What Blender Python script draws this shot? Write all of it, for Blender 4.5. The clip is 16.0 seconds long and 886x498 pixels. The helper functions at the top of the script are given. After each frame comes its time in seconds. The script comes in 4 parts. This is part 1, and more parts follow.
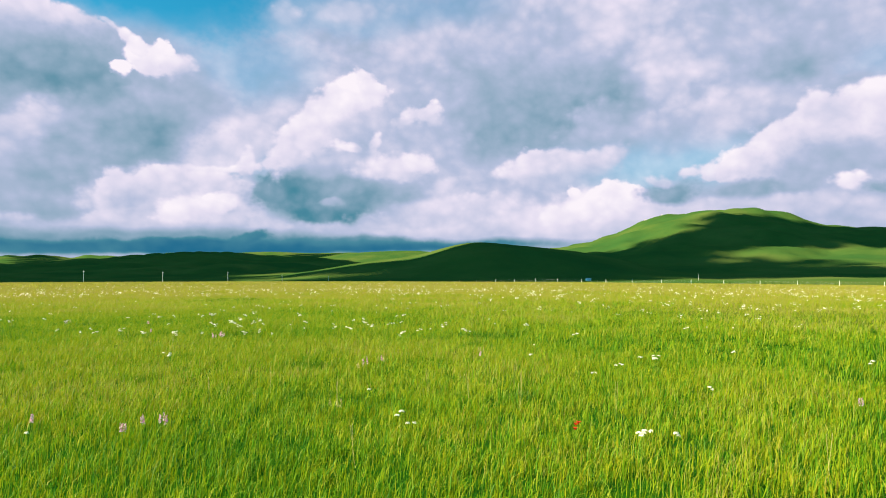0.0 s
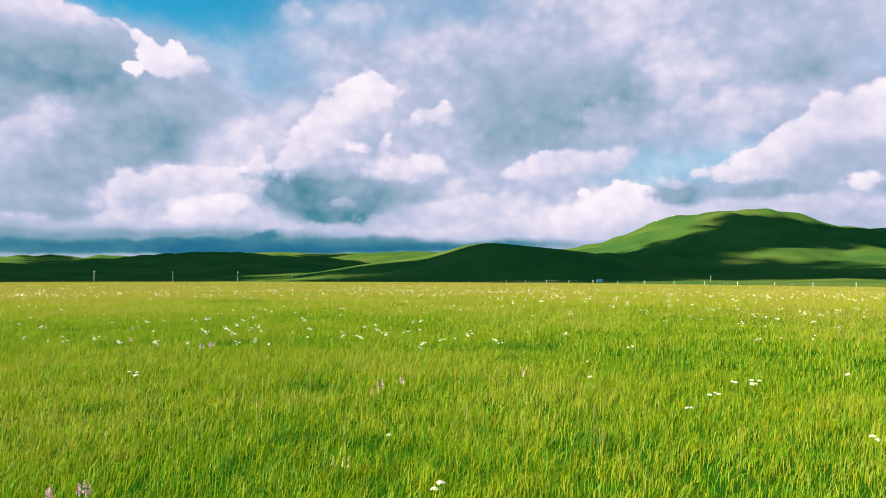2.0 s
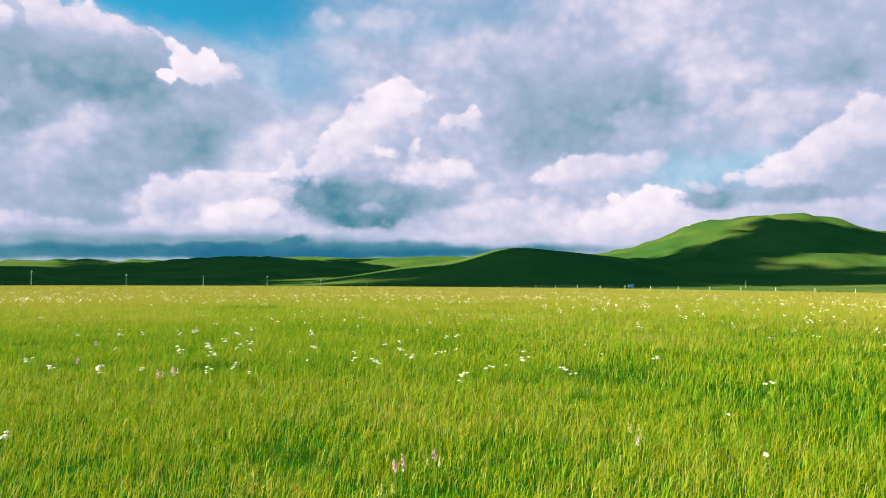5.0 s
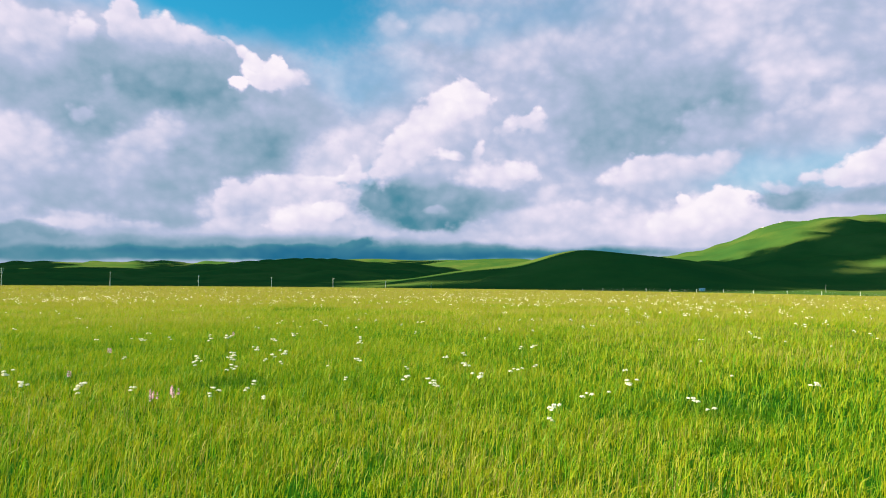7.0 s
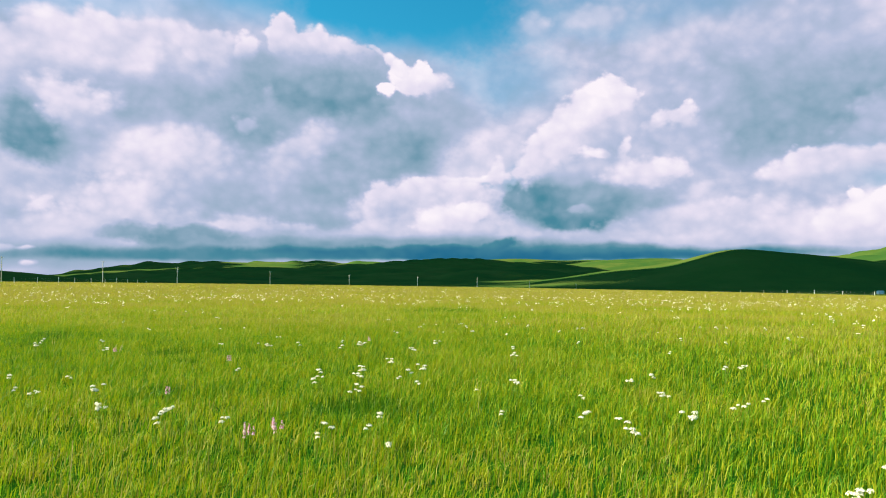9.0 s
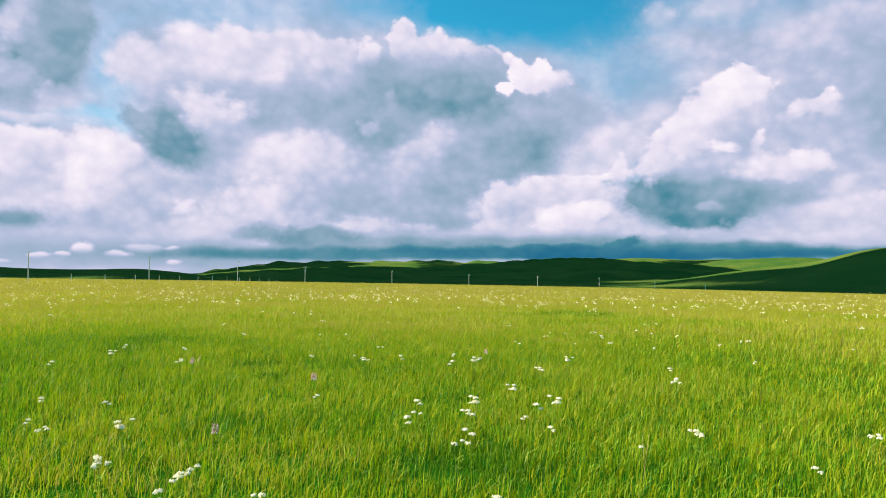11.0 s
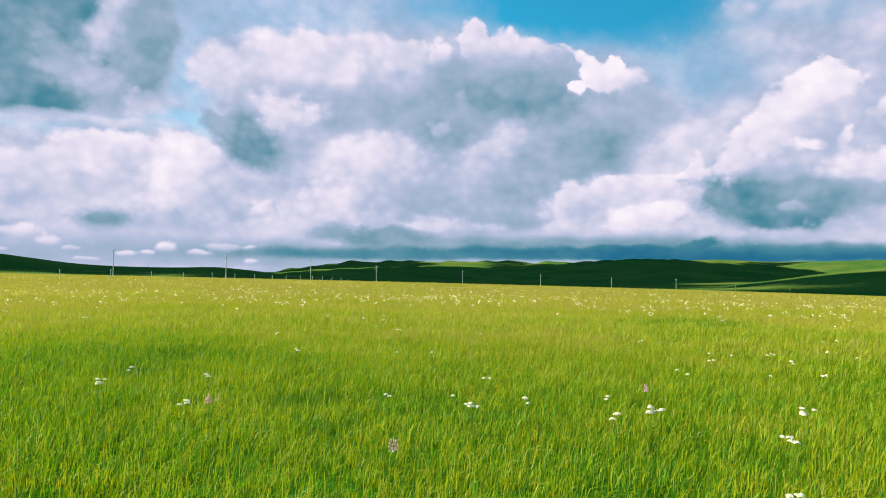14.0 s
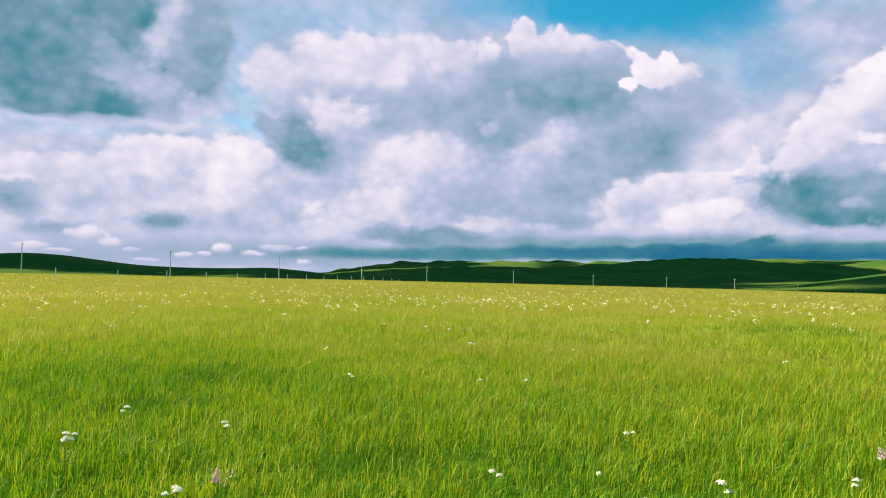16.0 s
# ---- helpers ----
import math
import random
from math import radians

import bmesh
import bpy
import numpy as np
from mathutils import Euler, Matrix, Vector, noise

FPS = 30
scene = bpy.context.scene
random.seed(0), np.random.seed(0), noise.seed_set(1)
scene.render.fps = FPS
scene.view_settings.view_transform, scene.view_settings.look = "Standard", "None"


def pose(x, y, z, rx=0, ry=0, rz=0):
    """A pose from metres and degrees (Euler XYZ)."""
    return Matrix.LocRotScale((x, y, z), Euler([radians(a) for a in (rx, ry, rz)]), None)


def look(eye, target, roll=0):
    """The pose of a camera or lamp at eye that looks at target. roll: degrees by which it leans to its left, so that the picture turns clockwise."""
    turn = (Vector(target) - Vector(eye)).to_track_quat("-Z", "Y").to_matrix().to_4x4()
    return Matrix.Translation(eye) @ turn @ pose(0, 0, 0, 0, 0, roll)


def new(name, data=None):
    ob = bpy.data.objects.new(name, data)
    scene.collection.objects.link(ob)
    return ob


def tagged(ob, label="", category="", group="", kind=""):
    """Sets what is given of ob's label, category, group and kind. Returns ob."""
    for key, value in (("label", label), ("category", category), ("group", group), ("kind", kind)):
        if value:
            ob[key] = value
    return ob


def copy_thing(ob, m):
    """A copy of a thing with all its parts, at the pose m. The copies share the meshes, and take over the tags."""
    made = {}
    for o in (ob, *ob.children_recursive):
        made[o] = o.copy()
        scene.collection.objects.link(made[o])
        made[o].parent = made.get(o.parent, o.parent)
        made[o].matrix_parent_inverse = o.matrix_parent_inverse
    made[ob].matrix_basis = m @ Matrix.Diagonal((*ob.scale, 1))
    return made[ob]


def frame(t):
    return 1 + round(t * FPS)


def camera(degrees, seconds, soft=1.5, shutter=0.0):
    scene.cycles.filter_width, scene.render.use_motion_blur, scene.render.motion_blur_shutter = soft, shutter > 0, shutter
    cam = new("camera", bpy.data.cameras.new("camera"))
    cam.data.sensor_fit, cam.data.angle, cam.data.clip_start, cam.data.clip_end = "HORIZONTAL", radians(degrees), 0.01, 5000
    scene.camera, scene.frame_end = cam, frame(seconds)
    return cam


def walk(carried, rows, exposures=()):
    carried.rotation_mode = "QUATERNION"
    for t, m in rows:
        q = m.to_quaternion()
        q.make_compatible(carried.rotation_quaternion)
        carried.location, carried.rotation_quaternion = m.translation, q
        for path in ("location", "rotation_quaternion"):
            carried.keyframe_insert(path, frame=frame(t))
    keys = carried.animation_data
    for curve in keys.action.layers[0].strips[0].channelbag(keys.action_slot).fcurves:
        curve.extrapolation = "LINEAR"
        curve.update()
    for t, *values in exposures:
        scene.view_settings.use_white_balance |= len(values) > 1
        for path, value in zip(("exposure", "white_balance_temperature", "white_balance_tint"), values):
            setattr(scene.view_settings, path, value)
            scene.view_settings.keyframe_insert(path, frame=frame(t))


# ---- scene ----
cam = camera(63.08, 16.0, soft=1.0)
# seconds, x, y, z, bearing to the left, tilt up, lean to the left
ROWS = [
    (0, 0.000, 0.000, 1.301, 0.00, 1.40, -0.55),
    (0.5, -0.003, 0.467, 1.293, -0.22, 1.41, -0.54),
    (1, -0.075, 0.929, 1.288, -0.01, 1.43, -0.48),
    (1.5, -0.121, 1.402, 1.295, 0.38, 1.41, -0.44),
    (2, -0.254, 1.838, 1.282, 0.77, 1.46, -0.42),
    (2.5, -0.349, 2.240, 1.272, 1.16, 1.47, -0.43),
    (3, -0.454, 2.667, 1.276, 1.56, 1.52, -0.45),
    (3.5, -0.471, 3.102, 1.271, 1.97, 1.55, -0.38),
    (6, -0.570, 5.820, 1.187, 4.80, 2.06, -0.17),
    (6.5, -0.649, 6.258, 1.168, 6.32, 2.09, -0.08),
    (7, -0.720, 6.714, 1.149, 8.12, 2.06, -0.04),
    (7.5, -0.821, 7.167, 1.144, 10.37, 2.09, 0.04),
    (8, -0.937, 7.591, 1.138, 13.27, 2.07, 0.07),
    (8.5, -1.119, 8.011, 1.126, 16.42, 2.06, 0.15),
    (9, -1.286, 8.430, 1.124, 19.48, 2.05, 0.15),
    (9.5, -1.469, 8.849, 1.121, 22.54, 2.02, 0.14),
    (10, -1.586, 9.269, 1.129, 25.49, 1.99, 0.15),
    (12.5, -2.911, 11.158, 1.130, 31.00, 2.00, 0.61),
    (13, -3.202, 11.544, 1.122, 31.89, 1.99, 0.68),
    (13.5, -3.540, 11.897, 1.113, 33.05, 1.97, 0.74),
    (14, -3.868, 12.262, 1.095, 34.50, 1.95, 0.73),
    (14.5, -4.231, 12.613, 1.105, 36.02, 1.93, 0.72),
    (15, -4.567, 12.959, 1.114, 37.06, 1.92, 0.60),
    (15.5, -4.935, 13.265, 1.118, 37.74, 1.92, 0.60),
    (16, -5.277, 13.601, 1.116, 38.45, 1.91, 0.60)]


def eye_pose(x, y, z, bearing, tilt, lean):
    b, p = radians(bearing), radians(tilt)
    ahead = Vector((-math.sin(b) * math.cos(p), math.cos(b) * math.cos(p), math.sin(p)))
    return look((x, y, z), Vector((x, y, z)) + 10 * ahead, lean)


walk(cam, [(r[0], eye_pose(*r[1:])) for r in ROWS])

# ---- sky and sun ----
SUN_BEARING, SUN_HEIGHT = 105.0, 42.0
EXPOSURE = 1.48
scene.view_settings.exposure = EXPOSURE


def toward(bearing, height):
    b, h = radians(bearing), radians(height)
    return Vector((-math.sin(b) * math.cos(h), math.cos(b) * math.cos(h), math.sin(h)))


sun = new("sun", bpy.data.lights.new("sun", "SUN"))
sun.data.energy, sun.data.angle, sun.data.color = 5.0, radians(0.5), (1.0, 0.87, 0.62)
sun.matrix_world = look(toward(SUN_BEARING, SUN_HEIGHT) * 400, (0, 0, 0))

world = bpy.data.worlds.new("sky")
world.use_nodes = True
world.cycles.sampling_method = "NONE"
wt = world.node_tree
wt.nodes.clear()


class Nodes:
    """Short hand for building a node tree."""

    def __init__(self, tree):
        self.tree = tree

    def add(self, kind, inputs=()):
        n = self.tree.nodes.new(kind)
        for key, value in (inputs.items() if isinstance(inputs, dict) else enumerate(inputs)):
            self.put(n.inputs[key], value)
        return n

    def put(self, socket, value):
        if isinstance(value, bpy.types.NodeSocket):
            self.tree.links.new(value, socket)
        elif value is not None:
            socket.default_value = value

    def math(self, op, *values):
        n = self.add("ShaderNodeMath", values)
        n.operation = op
        return n.outputs[0]

    def vec(self, op, *values):
        n = self.add("ShaderNodeVectorMath", values)
        n.operation = op
        return n.outputs["Value"] if op in ("LENGTH", "DOT_PRODUCT", "DISTANCE") else n.outputs[0]

    def noise(self, where, scale, detail=5, rough=0.55, out="Fac"):
        n = self.add("ShaderNodeTexNoise", {"Vector": where, "Scale": scale, "Detail": detail, "Roughness": rough})
        return n.outputs[out]

    def ramp(self, value, stops):
        n = self.add("ShaderNodeValToRGB", {0: value})
        e = n.color_ramp.elements
        while len(e) < len(stops):
            e.new(0.5)
        for k, (at, col) in zip(e, stops):
            k.position, k.color = at, (*col, 1)
        return n.outputs[0]

    def span(self, value, a, b, c=0.0, d=1.0, smooth=True):
        n = self.add("ShaderNodeMapRange", {0: value, 1: a, 2: b, 3: c, 4: d})
        if smooth:
            n.interpolation_type = "SMOOTHSTEP"
        return n.outputs[0]

    def mix(self, fac, a, b, blend="MIX"):
        n = self.add("ShaderNodeMix")
        n.data_type, n.blend_type = "RGBA", blend
        for k, v in ((0, fac), (6, a), (7, b)):
            self.put(n.inputs[k], (*v, 1) if isinstance(v, tuple) and len(v) == 3 else v)
        return n.outputs[2]

    def lerp(self, fac, a, b):
        n = self.add("ShaderNodeMix")
        n.data_type = "FLOAT"
        for k, v in ((0, fac), (2, a), (3, b)):
            self.put(n.inputs[k], v)
        return n.outputs[0]


W = Nodes(wt)
way = W.add("ShaderNodeTexCoord").outputs["Generated"]
axis = W.add("ShaderNodeSeparateXYZ", [way]).outputs
bearing = W.math("MULTIPLY", W.math("ARCTAN2", W.math("MULTIPLY", axis[0], -1.0), axis[1]), 57.2958)
height = W.math("MULTIPLY", W.math("ARCSINE", axis[2]), 57.2958)
spot = W.add("ShaderNodeCombineXYZ", [bearing, height, 0.0]).outputs[0]
slant = W.math("ADD", W.math("ADD", W.math("MULTIPLY", bearing, 0.37), W.math("MULTIPLY", height, -0.29)), 5.37)
flat_spot = W.vec("ADD", W.vec("MULTIPLY", spot, (1.0, 1.35, 1.0)), W.add("ShaderNodeCombineXYZ", [0.0, 0.0, slant]).outputs[0])
# billows: the cloud forms are bent by turbulence of two sizes, calmer near the horizon
coarse = W.vec("SUBTRACT", W.noise(flat_spot, 0.13, 2, 0.45, "Color"), (0.5, 0.5, 0.5))
fine = W.vec("SUBTRACT", W.noise(flat_spot, 0.45, 1, 0.4, "Color"), (0.5, 0.5, 0.5))
calm = W.span(height, 0.0, 5.0, 0.55, 1.0)
soft_bent = W.vec("ADD", spot, W.vec("SCALE", W.vec("MULTIPLY", coarse, (1.3, 1.0, 0.0)), None, None, calm))
bent = W.vec("ADD", soft_bent, W.vec("SCALE", W.vec("MULTIPLY", fine, (1.0, 0.8, 0.0)), None, None, calm))
depth = W.add("ShaderNodeCombineXYZ", [0.0, 0.0, slant]).outputs[0]
wisp = W.noise(W.vec("ADD", W.vec("MULTIPLY", soft_bent, (1.0, 1.8, 1.0)), depth), 0.16, 7, 0.52)


def lobes(shift, scale, smoothness=0.35):
    """Rounded swellings, 0 at the middle of each."""
    n = W.add("ShaderNodeTexVoronoi")
    n.voronoi_dimensions, n.feature = "2D", "SMOOTH_F1"
    W.put(n.inputs["Vector"], W.vec("ADD", W.vec("MULTIPLY", soft_bent, (1.0, 1.25, 1.0)), shift))
    W.put(n.inputs["Scale"], scale)
    W.put(n.inputs["Smoothness"], smoothness)
    return n.outputs["Distance"]


# cauliflower edges: swellings of three sizes, in degrees, and a fine fray
big_lobes, mid_lobes, small_lobes = lobes((0.0, 0.0, 0.0), 0.38), lobes((3.0, 1.0, 0.0), 0.95), lobes((5.0, 2.0, 0.0), 2.3)
edge_puffs = W.math("ADD", W.math("MULTIPLY", big_lobes, 1.0), W.math("ADD", W.math("MULTIPLY", mid_lobes, 0.6), W.math("MULTIPLY", small_lobes, 0.32)))
edge_puffs = W.math("ADD", W.math("SUBTRACT", edge_puffs, 0.8), W.math("MULTIPLY", W.math("SUBTRACT", W.noise(flat_spot, 0.9, 7, 0.6), 0.5), 1.1))
edge_puffs = W.math("MULTIPLY", edge_puffs, calm)
TEXTURE_SPOT = W.vec("ADD", W.vec("MULTIPLY", soft_bent, (1.0, 1.25, 1.0)), depth)


def swellings(scale, detail, rough, amount):
    """Soft light and dark inside the clouds."""
    return W.math("MULTIPLY", W.math("SUBTRACT", W.noise(TEXTURE_SPOT, scale, detail, rough), 0.5), amount)


billow = W.math("ADD", swellings(0.13, 2, 0.4, 0.30), swellings(0.4, 5, 0.5, 0.34))
billow = W.math("ADD", billow, W.math("MULTIPLY", W.math("SUBTRACT", lobes((0.45, 0.7, 0.0), 0.38), big_lobes), 0.05))
billow = W.math("ADD", billow, W.math("MULTIPLY", W.math("SUBTRACT", 0.45, mid_lobes), 0.08))
billow = W.math("MULTIPLY", billow, W.span(height, 0.0, 5.0, 0.35, 1.0))
# x holds the tone of the clouds, y how much clear blue shows
SKY = [W.add("ShaderNodeCombineXYZ", [W.span(wisp, 0.3, 0.7, 0.58, 0.76), 0.0, 0.0]).outputs[0]]


def make_form():
    """A node group that paints one rounded cloud form over the sky so far, lit from above."""
    g = bpy.data.node_groups.new("cloud_form", "ShaderNodeTree")
    for name, kind in (("State", "Vector"), ("Spot", "Vector"), ("Puffs", "Float"), ("Centre", "Vector"), ("Turn", "Vector"), ("Size", "Vector"),
                       ("Ragged", "Float"), ("Fade", "Float"), ("Outer", "Float"), ("Inner", "Float"), ("Cover", "Float"), ("Slope", "Vector"), ("Shade", "Vector")):
        g.interface.new_socket(name, in_out="INPUT", socket_type="NodeSocket" + kind)
    g.interface.new_socket("State", in_out="OUTPUT", socket_type="NodeSocketVector")
    G = Nodes(g)
    i = g.nodes.new("NodeGroupInput").outputs
    here = G.vec("MULTIPLY_ADD", i["State"], (1e-6, 1e-6, 0.0), i["Spot"])
    m = G.add("ShaderNodeMapping")
    m.vector_type = "TEXTURE"
    for k, v in enumerate((here, i["Centre"], i["Turn"], i["Size"])):
        G.put(m.inputs[k], v)
    reach = G.math("MULTIPLY_ADD", i["Puffs"], i["Ragged"], G.vec("LENGTH", m.outputs[0]))
    drop = G.vec("DOT_PRODUCT", m.outputs[0], (0.0, -1.0, 0.0))
    kept = G.math("SUBTRACT", 1.0, G.math("MULTIPLY", G.span(drop, -0.2, 1.0), i["Fade"]))
    inside = G.math("MULTIPLY", G.span(reach, i["Outer"], i["Inner"], 0.0, i["Cover"]), kept)
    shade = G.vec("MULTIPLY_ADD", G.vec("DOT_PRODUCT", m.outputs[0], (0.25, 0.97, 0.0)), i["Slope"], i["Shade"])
    n = G.add("ShaderNodeMix")
    n.data_type = "VECTOR"
    for k, v in ((0, inside), (4, i["State"]), (5, shade)):
        G.put(n.inputs[k], v)
    out = g.nodes.new("NodeGroupOutput")
    G.put(out.inputs[0], n.outputs[1])
    return g


FORM = make_form()


def form(bearing, height, wide, high, turn, cover, soft, top, foot, blue, fade=0.0):
    n = wt.nodes.new("ShaderNodeGroup")
    n.node_tree = FORM
    for k, v in enumerate((SKY[0], bent, edge_puffs, (bearing, height, 0), (0, 0, radians(-turn)), (wide, high, 1), min(0.7 / math.sqrt(wide * high), 0.75) * (0.8 + 0.7 * soft), fade,
                           1.0 + soft * 0.6, 1.0 - soft, cover, ((top - foot) / 1.7, 0.0, 0.0), ((top + foot) / 2, blue, 0.0))):
        W.put(n.inputs[k], v)
    SKY[0] = n.outputs[0]


def puff(bearing, height, wide, high, turn, top, foot, cover, soft, fade):
    form(bearing, height, wide, high, turn, cover, soft, top, foot, 0.0, fade)


def gap(bearing, height, wide, high, turn, cover, soft):
    form(bearing, height, wide, high, turn, cover, soft, 0.75, 0.75, 1.0)


# clouds, from the back to the front: bearing, height, half width, half height, turn, tone at top, tone at foot, cover, softness, fading toward the foot
# clear air between the clouds
gap(23.4, 20.8, 14.3, 3.76, 0, 1, 0.5)
gap(18.9, 18.6, 5.8, 2.46, 0, 0.75, 0.7)
gap(15.0, 15.5, 5.0, 3.05, 0, 0.42, 0.8)
gap(6.3, 19.6, 8.4, 1.81, 0, 0.5, 0.7)
gap(-17.3, 7.8, 8.6, 2.11, 0, 0.34, 0.8)
gap(-30.9, 14.2, 2.0, 1.46, 0, 0.3, 0.8)
gap(-2.7, 20.0, 3.6, 1.61, 0, 0.4, 0.8)
gap(43.3, 19.2, 12.4, 2.44, 0, 0.3, 0.8)
gap(54.5, 10.9, 3.3, 1.01, 0, 0.3, 0.7)
gap(65.1, 10.3, 7.2, 1.02, 0, 0.12, 0.8)
gap(17.5, 7.0, 7.6, 3.11, 0, 0.16, 0.8)
gap(53.8, 14.1, 2.1, 3.71, 0, 0.3, 0.8)
# grey mass high above the hills
puff(-6.7, 14.5, 11.4, 5.90, 8, 0.74, 0.52, 0.95, 0.6, 0)
puff(-13.7, 18.8, 6.4, 2.58, 0, 0.84, 0.7, 0.85, 0.7, 0)
puff(-1.8, 16.5, 3.8, 2.30, 0, 0.76, 0.6, 0.9, 0.35, 0)
puff(3.0, 15.7, 2.7, 1.68, 0, 0.7, 0.6, 0.7, 0.6, 0)
puff(-9.8, 12.3, 7.0, 2.98, -8, 0.46, 0.4, 0.85, 0.7, 0)
puff(-3.1, 10.5, 5.4, 2.62, -10, 0.5, 0.44, 0.8, 0.8, 0)
puff(-4.9, 15.8, 4.0, 1.89, 0, 0.62, 0.52, 0.7, 0.8, 0)
puff(7.6, 19.5, 4.0, 0.88, 0, 0.78, 0.7, 0.6, 0.7, 0)
puff(12.2, 19.3, 1.4, 1.11, 0, 0.78, 0.7, 0.5, 0.8, 0)
puff(-24.2, 16.7, 7.9, 2.85, 0, 0.68, 0.58, 0.85, 0.7, 0)
puff(-17.4, 14.3, 2.9, 3.25, 15, 0.84, 0.76, 0.8, 0.6, 0)
puff(-25.4, 13.5, 2.6, 1.74, 0, 0.5, 0.46, 0.7, 0.7, 0)
puff(-29.6, 15.5, 2.7, 2.20, 0, 0.66, 0.56, 0.7, 0.7, 0)
puff(-22.2, 11.2, 5.4, 1.81, 5, 0.84, 0.74, 0.8, 0.6, 0)
puff(-19.5, 12.7, 0.6, 0.73, 0, 0.5, 0.46, 0.6, 0.8, 0)
puff(-16.1, 10.4, 4.6, 1.18, 5, 0.72, 0.66, 0.7, 0.7, 0)
puff(-11.9, 10.7, 2.6, 1.54, 20, 0.76, 0.6, 0.75, 0.6, 0)
puff(-17.4, 9.1, 5.3, 0.92, 0, 0.62, 0.58, 0.5, 0.8, 0)
puff(-6.6, 6.3, 5.7, 2.21, 0, 0.7, 0.64, 0.6, 0.8, 0)
# small cumulus and the bright ones over the saddle
puff(-9.0, 7.6, 4.8, 1.49, 4, 0.94, 0.72, 1, 0.25, 0.9)
puff(-7.5, 8.0, 1.9, 1.05, 0, 0.96, 0.82, 1, 0.25, 0.6)
puff(-12.5, 8.2, 2.1, 1.04, 8, 0.84, 0.7, 0.85, 0.45, 0.6)
puff(-3.4, 3.9, 6.7, 1.61, 0, 0.84, 0.74, 0.8, 0.6, 0)
puff(-7.9, 3.4, 4.4, 1.42, 0, 0.86, 0.76, 0.9, 0.4, 0)
puff(-12.2, 4.1, 4.5, 2.10, 6, 0.94, 0.78, 1, 0.25, 0.7)
puff(-13.3, 5.4, 1.7, 1.22, 0, 1.03, 0.9, 1, 0.18, 0.7)
puff(-15.0, 5.1, 1.4, 1.03, 0, 1, 0.86, 1, 0.2, 0.7)
puff(-10.2, 5.6, 0.7, 0.70, 0, 1, 0.88, 0.95, 0.25, 0.6)
puff(-11.2, 4.4, 1.6, 1.05, 0, 0.98, 0.86, 0.9, 0.35, 0)
puff(-8.8, 3.8, 1.6, 0.88, 0, 0.94, 0.84, 0.9, 0.35, 0)
puff(-17.7, 4.0, 3.3, 1.19, 0, 0.86, 0.74, 0.85, 0.5, 0)
puff(-17.9, 5.6, 2.2, 0.93, 4, 0.44, 0.38, 0.9, 0.6, 0)
puff(-17.3, 6.4, 1.4, 0.42, -8, 0.92, 0.8, 0.7, 0.5, 0)
# long bright cloud rising over the big hill
puff(-27.3, 7.8, 6.7, 2.95, 22, 0.84, 0.6, 1, 0.3, 0)
puff(-30.8, 10.3, 3.0, 2.33, 18, 0.99, 0.8, 1, 0.18, 0)
puff(-27.7, 9.6, 2.8, 2.14, 30, 0.99, 0.8, 1, 0.18, 0)
puff(-25.1, 8.3, 2.3, 1.84, 25, 0.97, 0.78, 1, 0.2, 0)
puff(-22.5, 7.3, 1.9, 1.31, 15, 0.95, 0.78, 1, 0.2, 0)
puff(-20.6, 6.9, 1.2, 0.67, 0, 0.92, 0.8, 0.9, 0.3, 0)
puff(-18.7, 6.9, 1.1, 0.50, 0, 0.96, 0.84, 0.85, 0.4, 0)
puff(-28.7, 7.1, 4.2, 1.56, 18, 0.66, 0.56, 0.85, 0.7, 0)
puff(-23.6, 5.4, 2.8, 0.82, 0, 0.5, 0.42, 0.9, 0.5, 0)
puff(-26.9, 5.4, 2.9, 0.88, 8, 0.62, 0.5, 0.7, 0.7, 0)
puff(-30.0, 4.9, 3.0, 1.16, 0, 0.74, 0.6, 0.9, 0.5, 0)
puff(-29.5, 5.7, 1.1, 0.58, 0, 0.97, 0.84, 0.9, 0.5, 0)
puff(-31.2, 5.2, 1.0, 0.53, 0, 0.5, 0.42, 0.8, 0.5, 0)
puff(-25.8, 4.1, 8.0, 0.81, 0, 0.82, 0.72, 0.85, 0.6, 0)
# pale streaks between the great clouds
puff(16.7, 9.3, 4.9, 2.32, 15, 0.88, 0.8, 0.9, 0.4, 0)
puff(13.8, 11.2, 3.0, 1.06, 25, 0.8, 0.72, 0.7, 0.6, 0)
puff(19.6, 8.9, 2.0, 1.16, 20, 0.92, 0.82, 0.85, 0.4, 0)
puff(16.7, 7.6, 2.9, 0.30, 0, 1, 0.9, 0.85, 0.5, 0)
puff(15.1, 8.0, 0.5, 0.94, 0, 0.96, 0.86, 0.8, 0.5, 0)
puff(17.5, 7.1, 4.5, 0.34, 0, 0.66, 0.62, 0.5, 0.7, 0)
# great dark cloud with a lit rim
puff(36.1, 11.0, 13.7, 8.42, 0, 0.68, 0.56, 1, 0.22, 0)
puff(25.0, 11.2, 7.3, 5.55, 25, 0.56, 0.48, 1, 0.35, 0)
puff(19.8, 12.5, 4.0, 2.15, -10, 0.62, 0.54, 0.9, 0.6, 0)
puff(40.7, 16.7, 6.1, 1.79, 0, 0.84, 0.66, 1, 0.25, 0)
puff(43.8, 15.8, 3.0, 1.46, 0, 0.84, 0.72, 1, 0.3, 0)
puff(37.7, 17.0, 2.3, 1.30, 0, 0.86, 0.72, 1, 0.22, 0)
puff(34.8, 17.0, 1.0, 0.93, 0, 0.95, 0.8, 0.9, 0.4, 0)
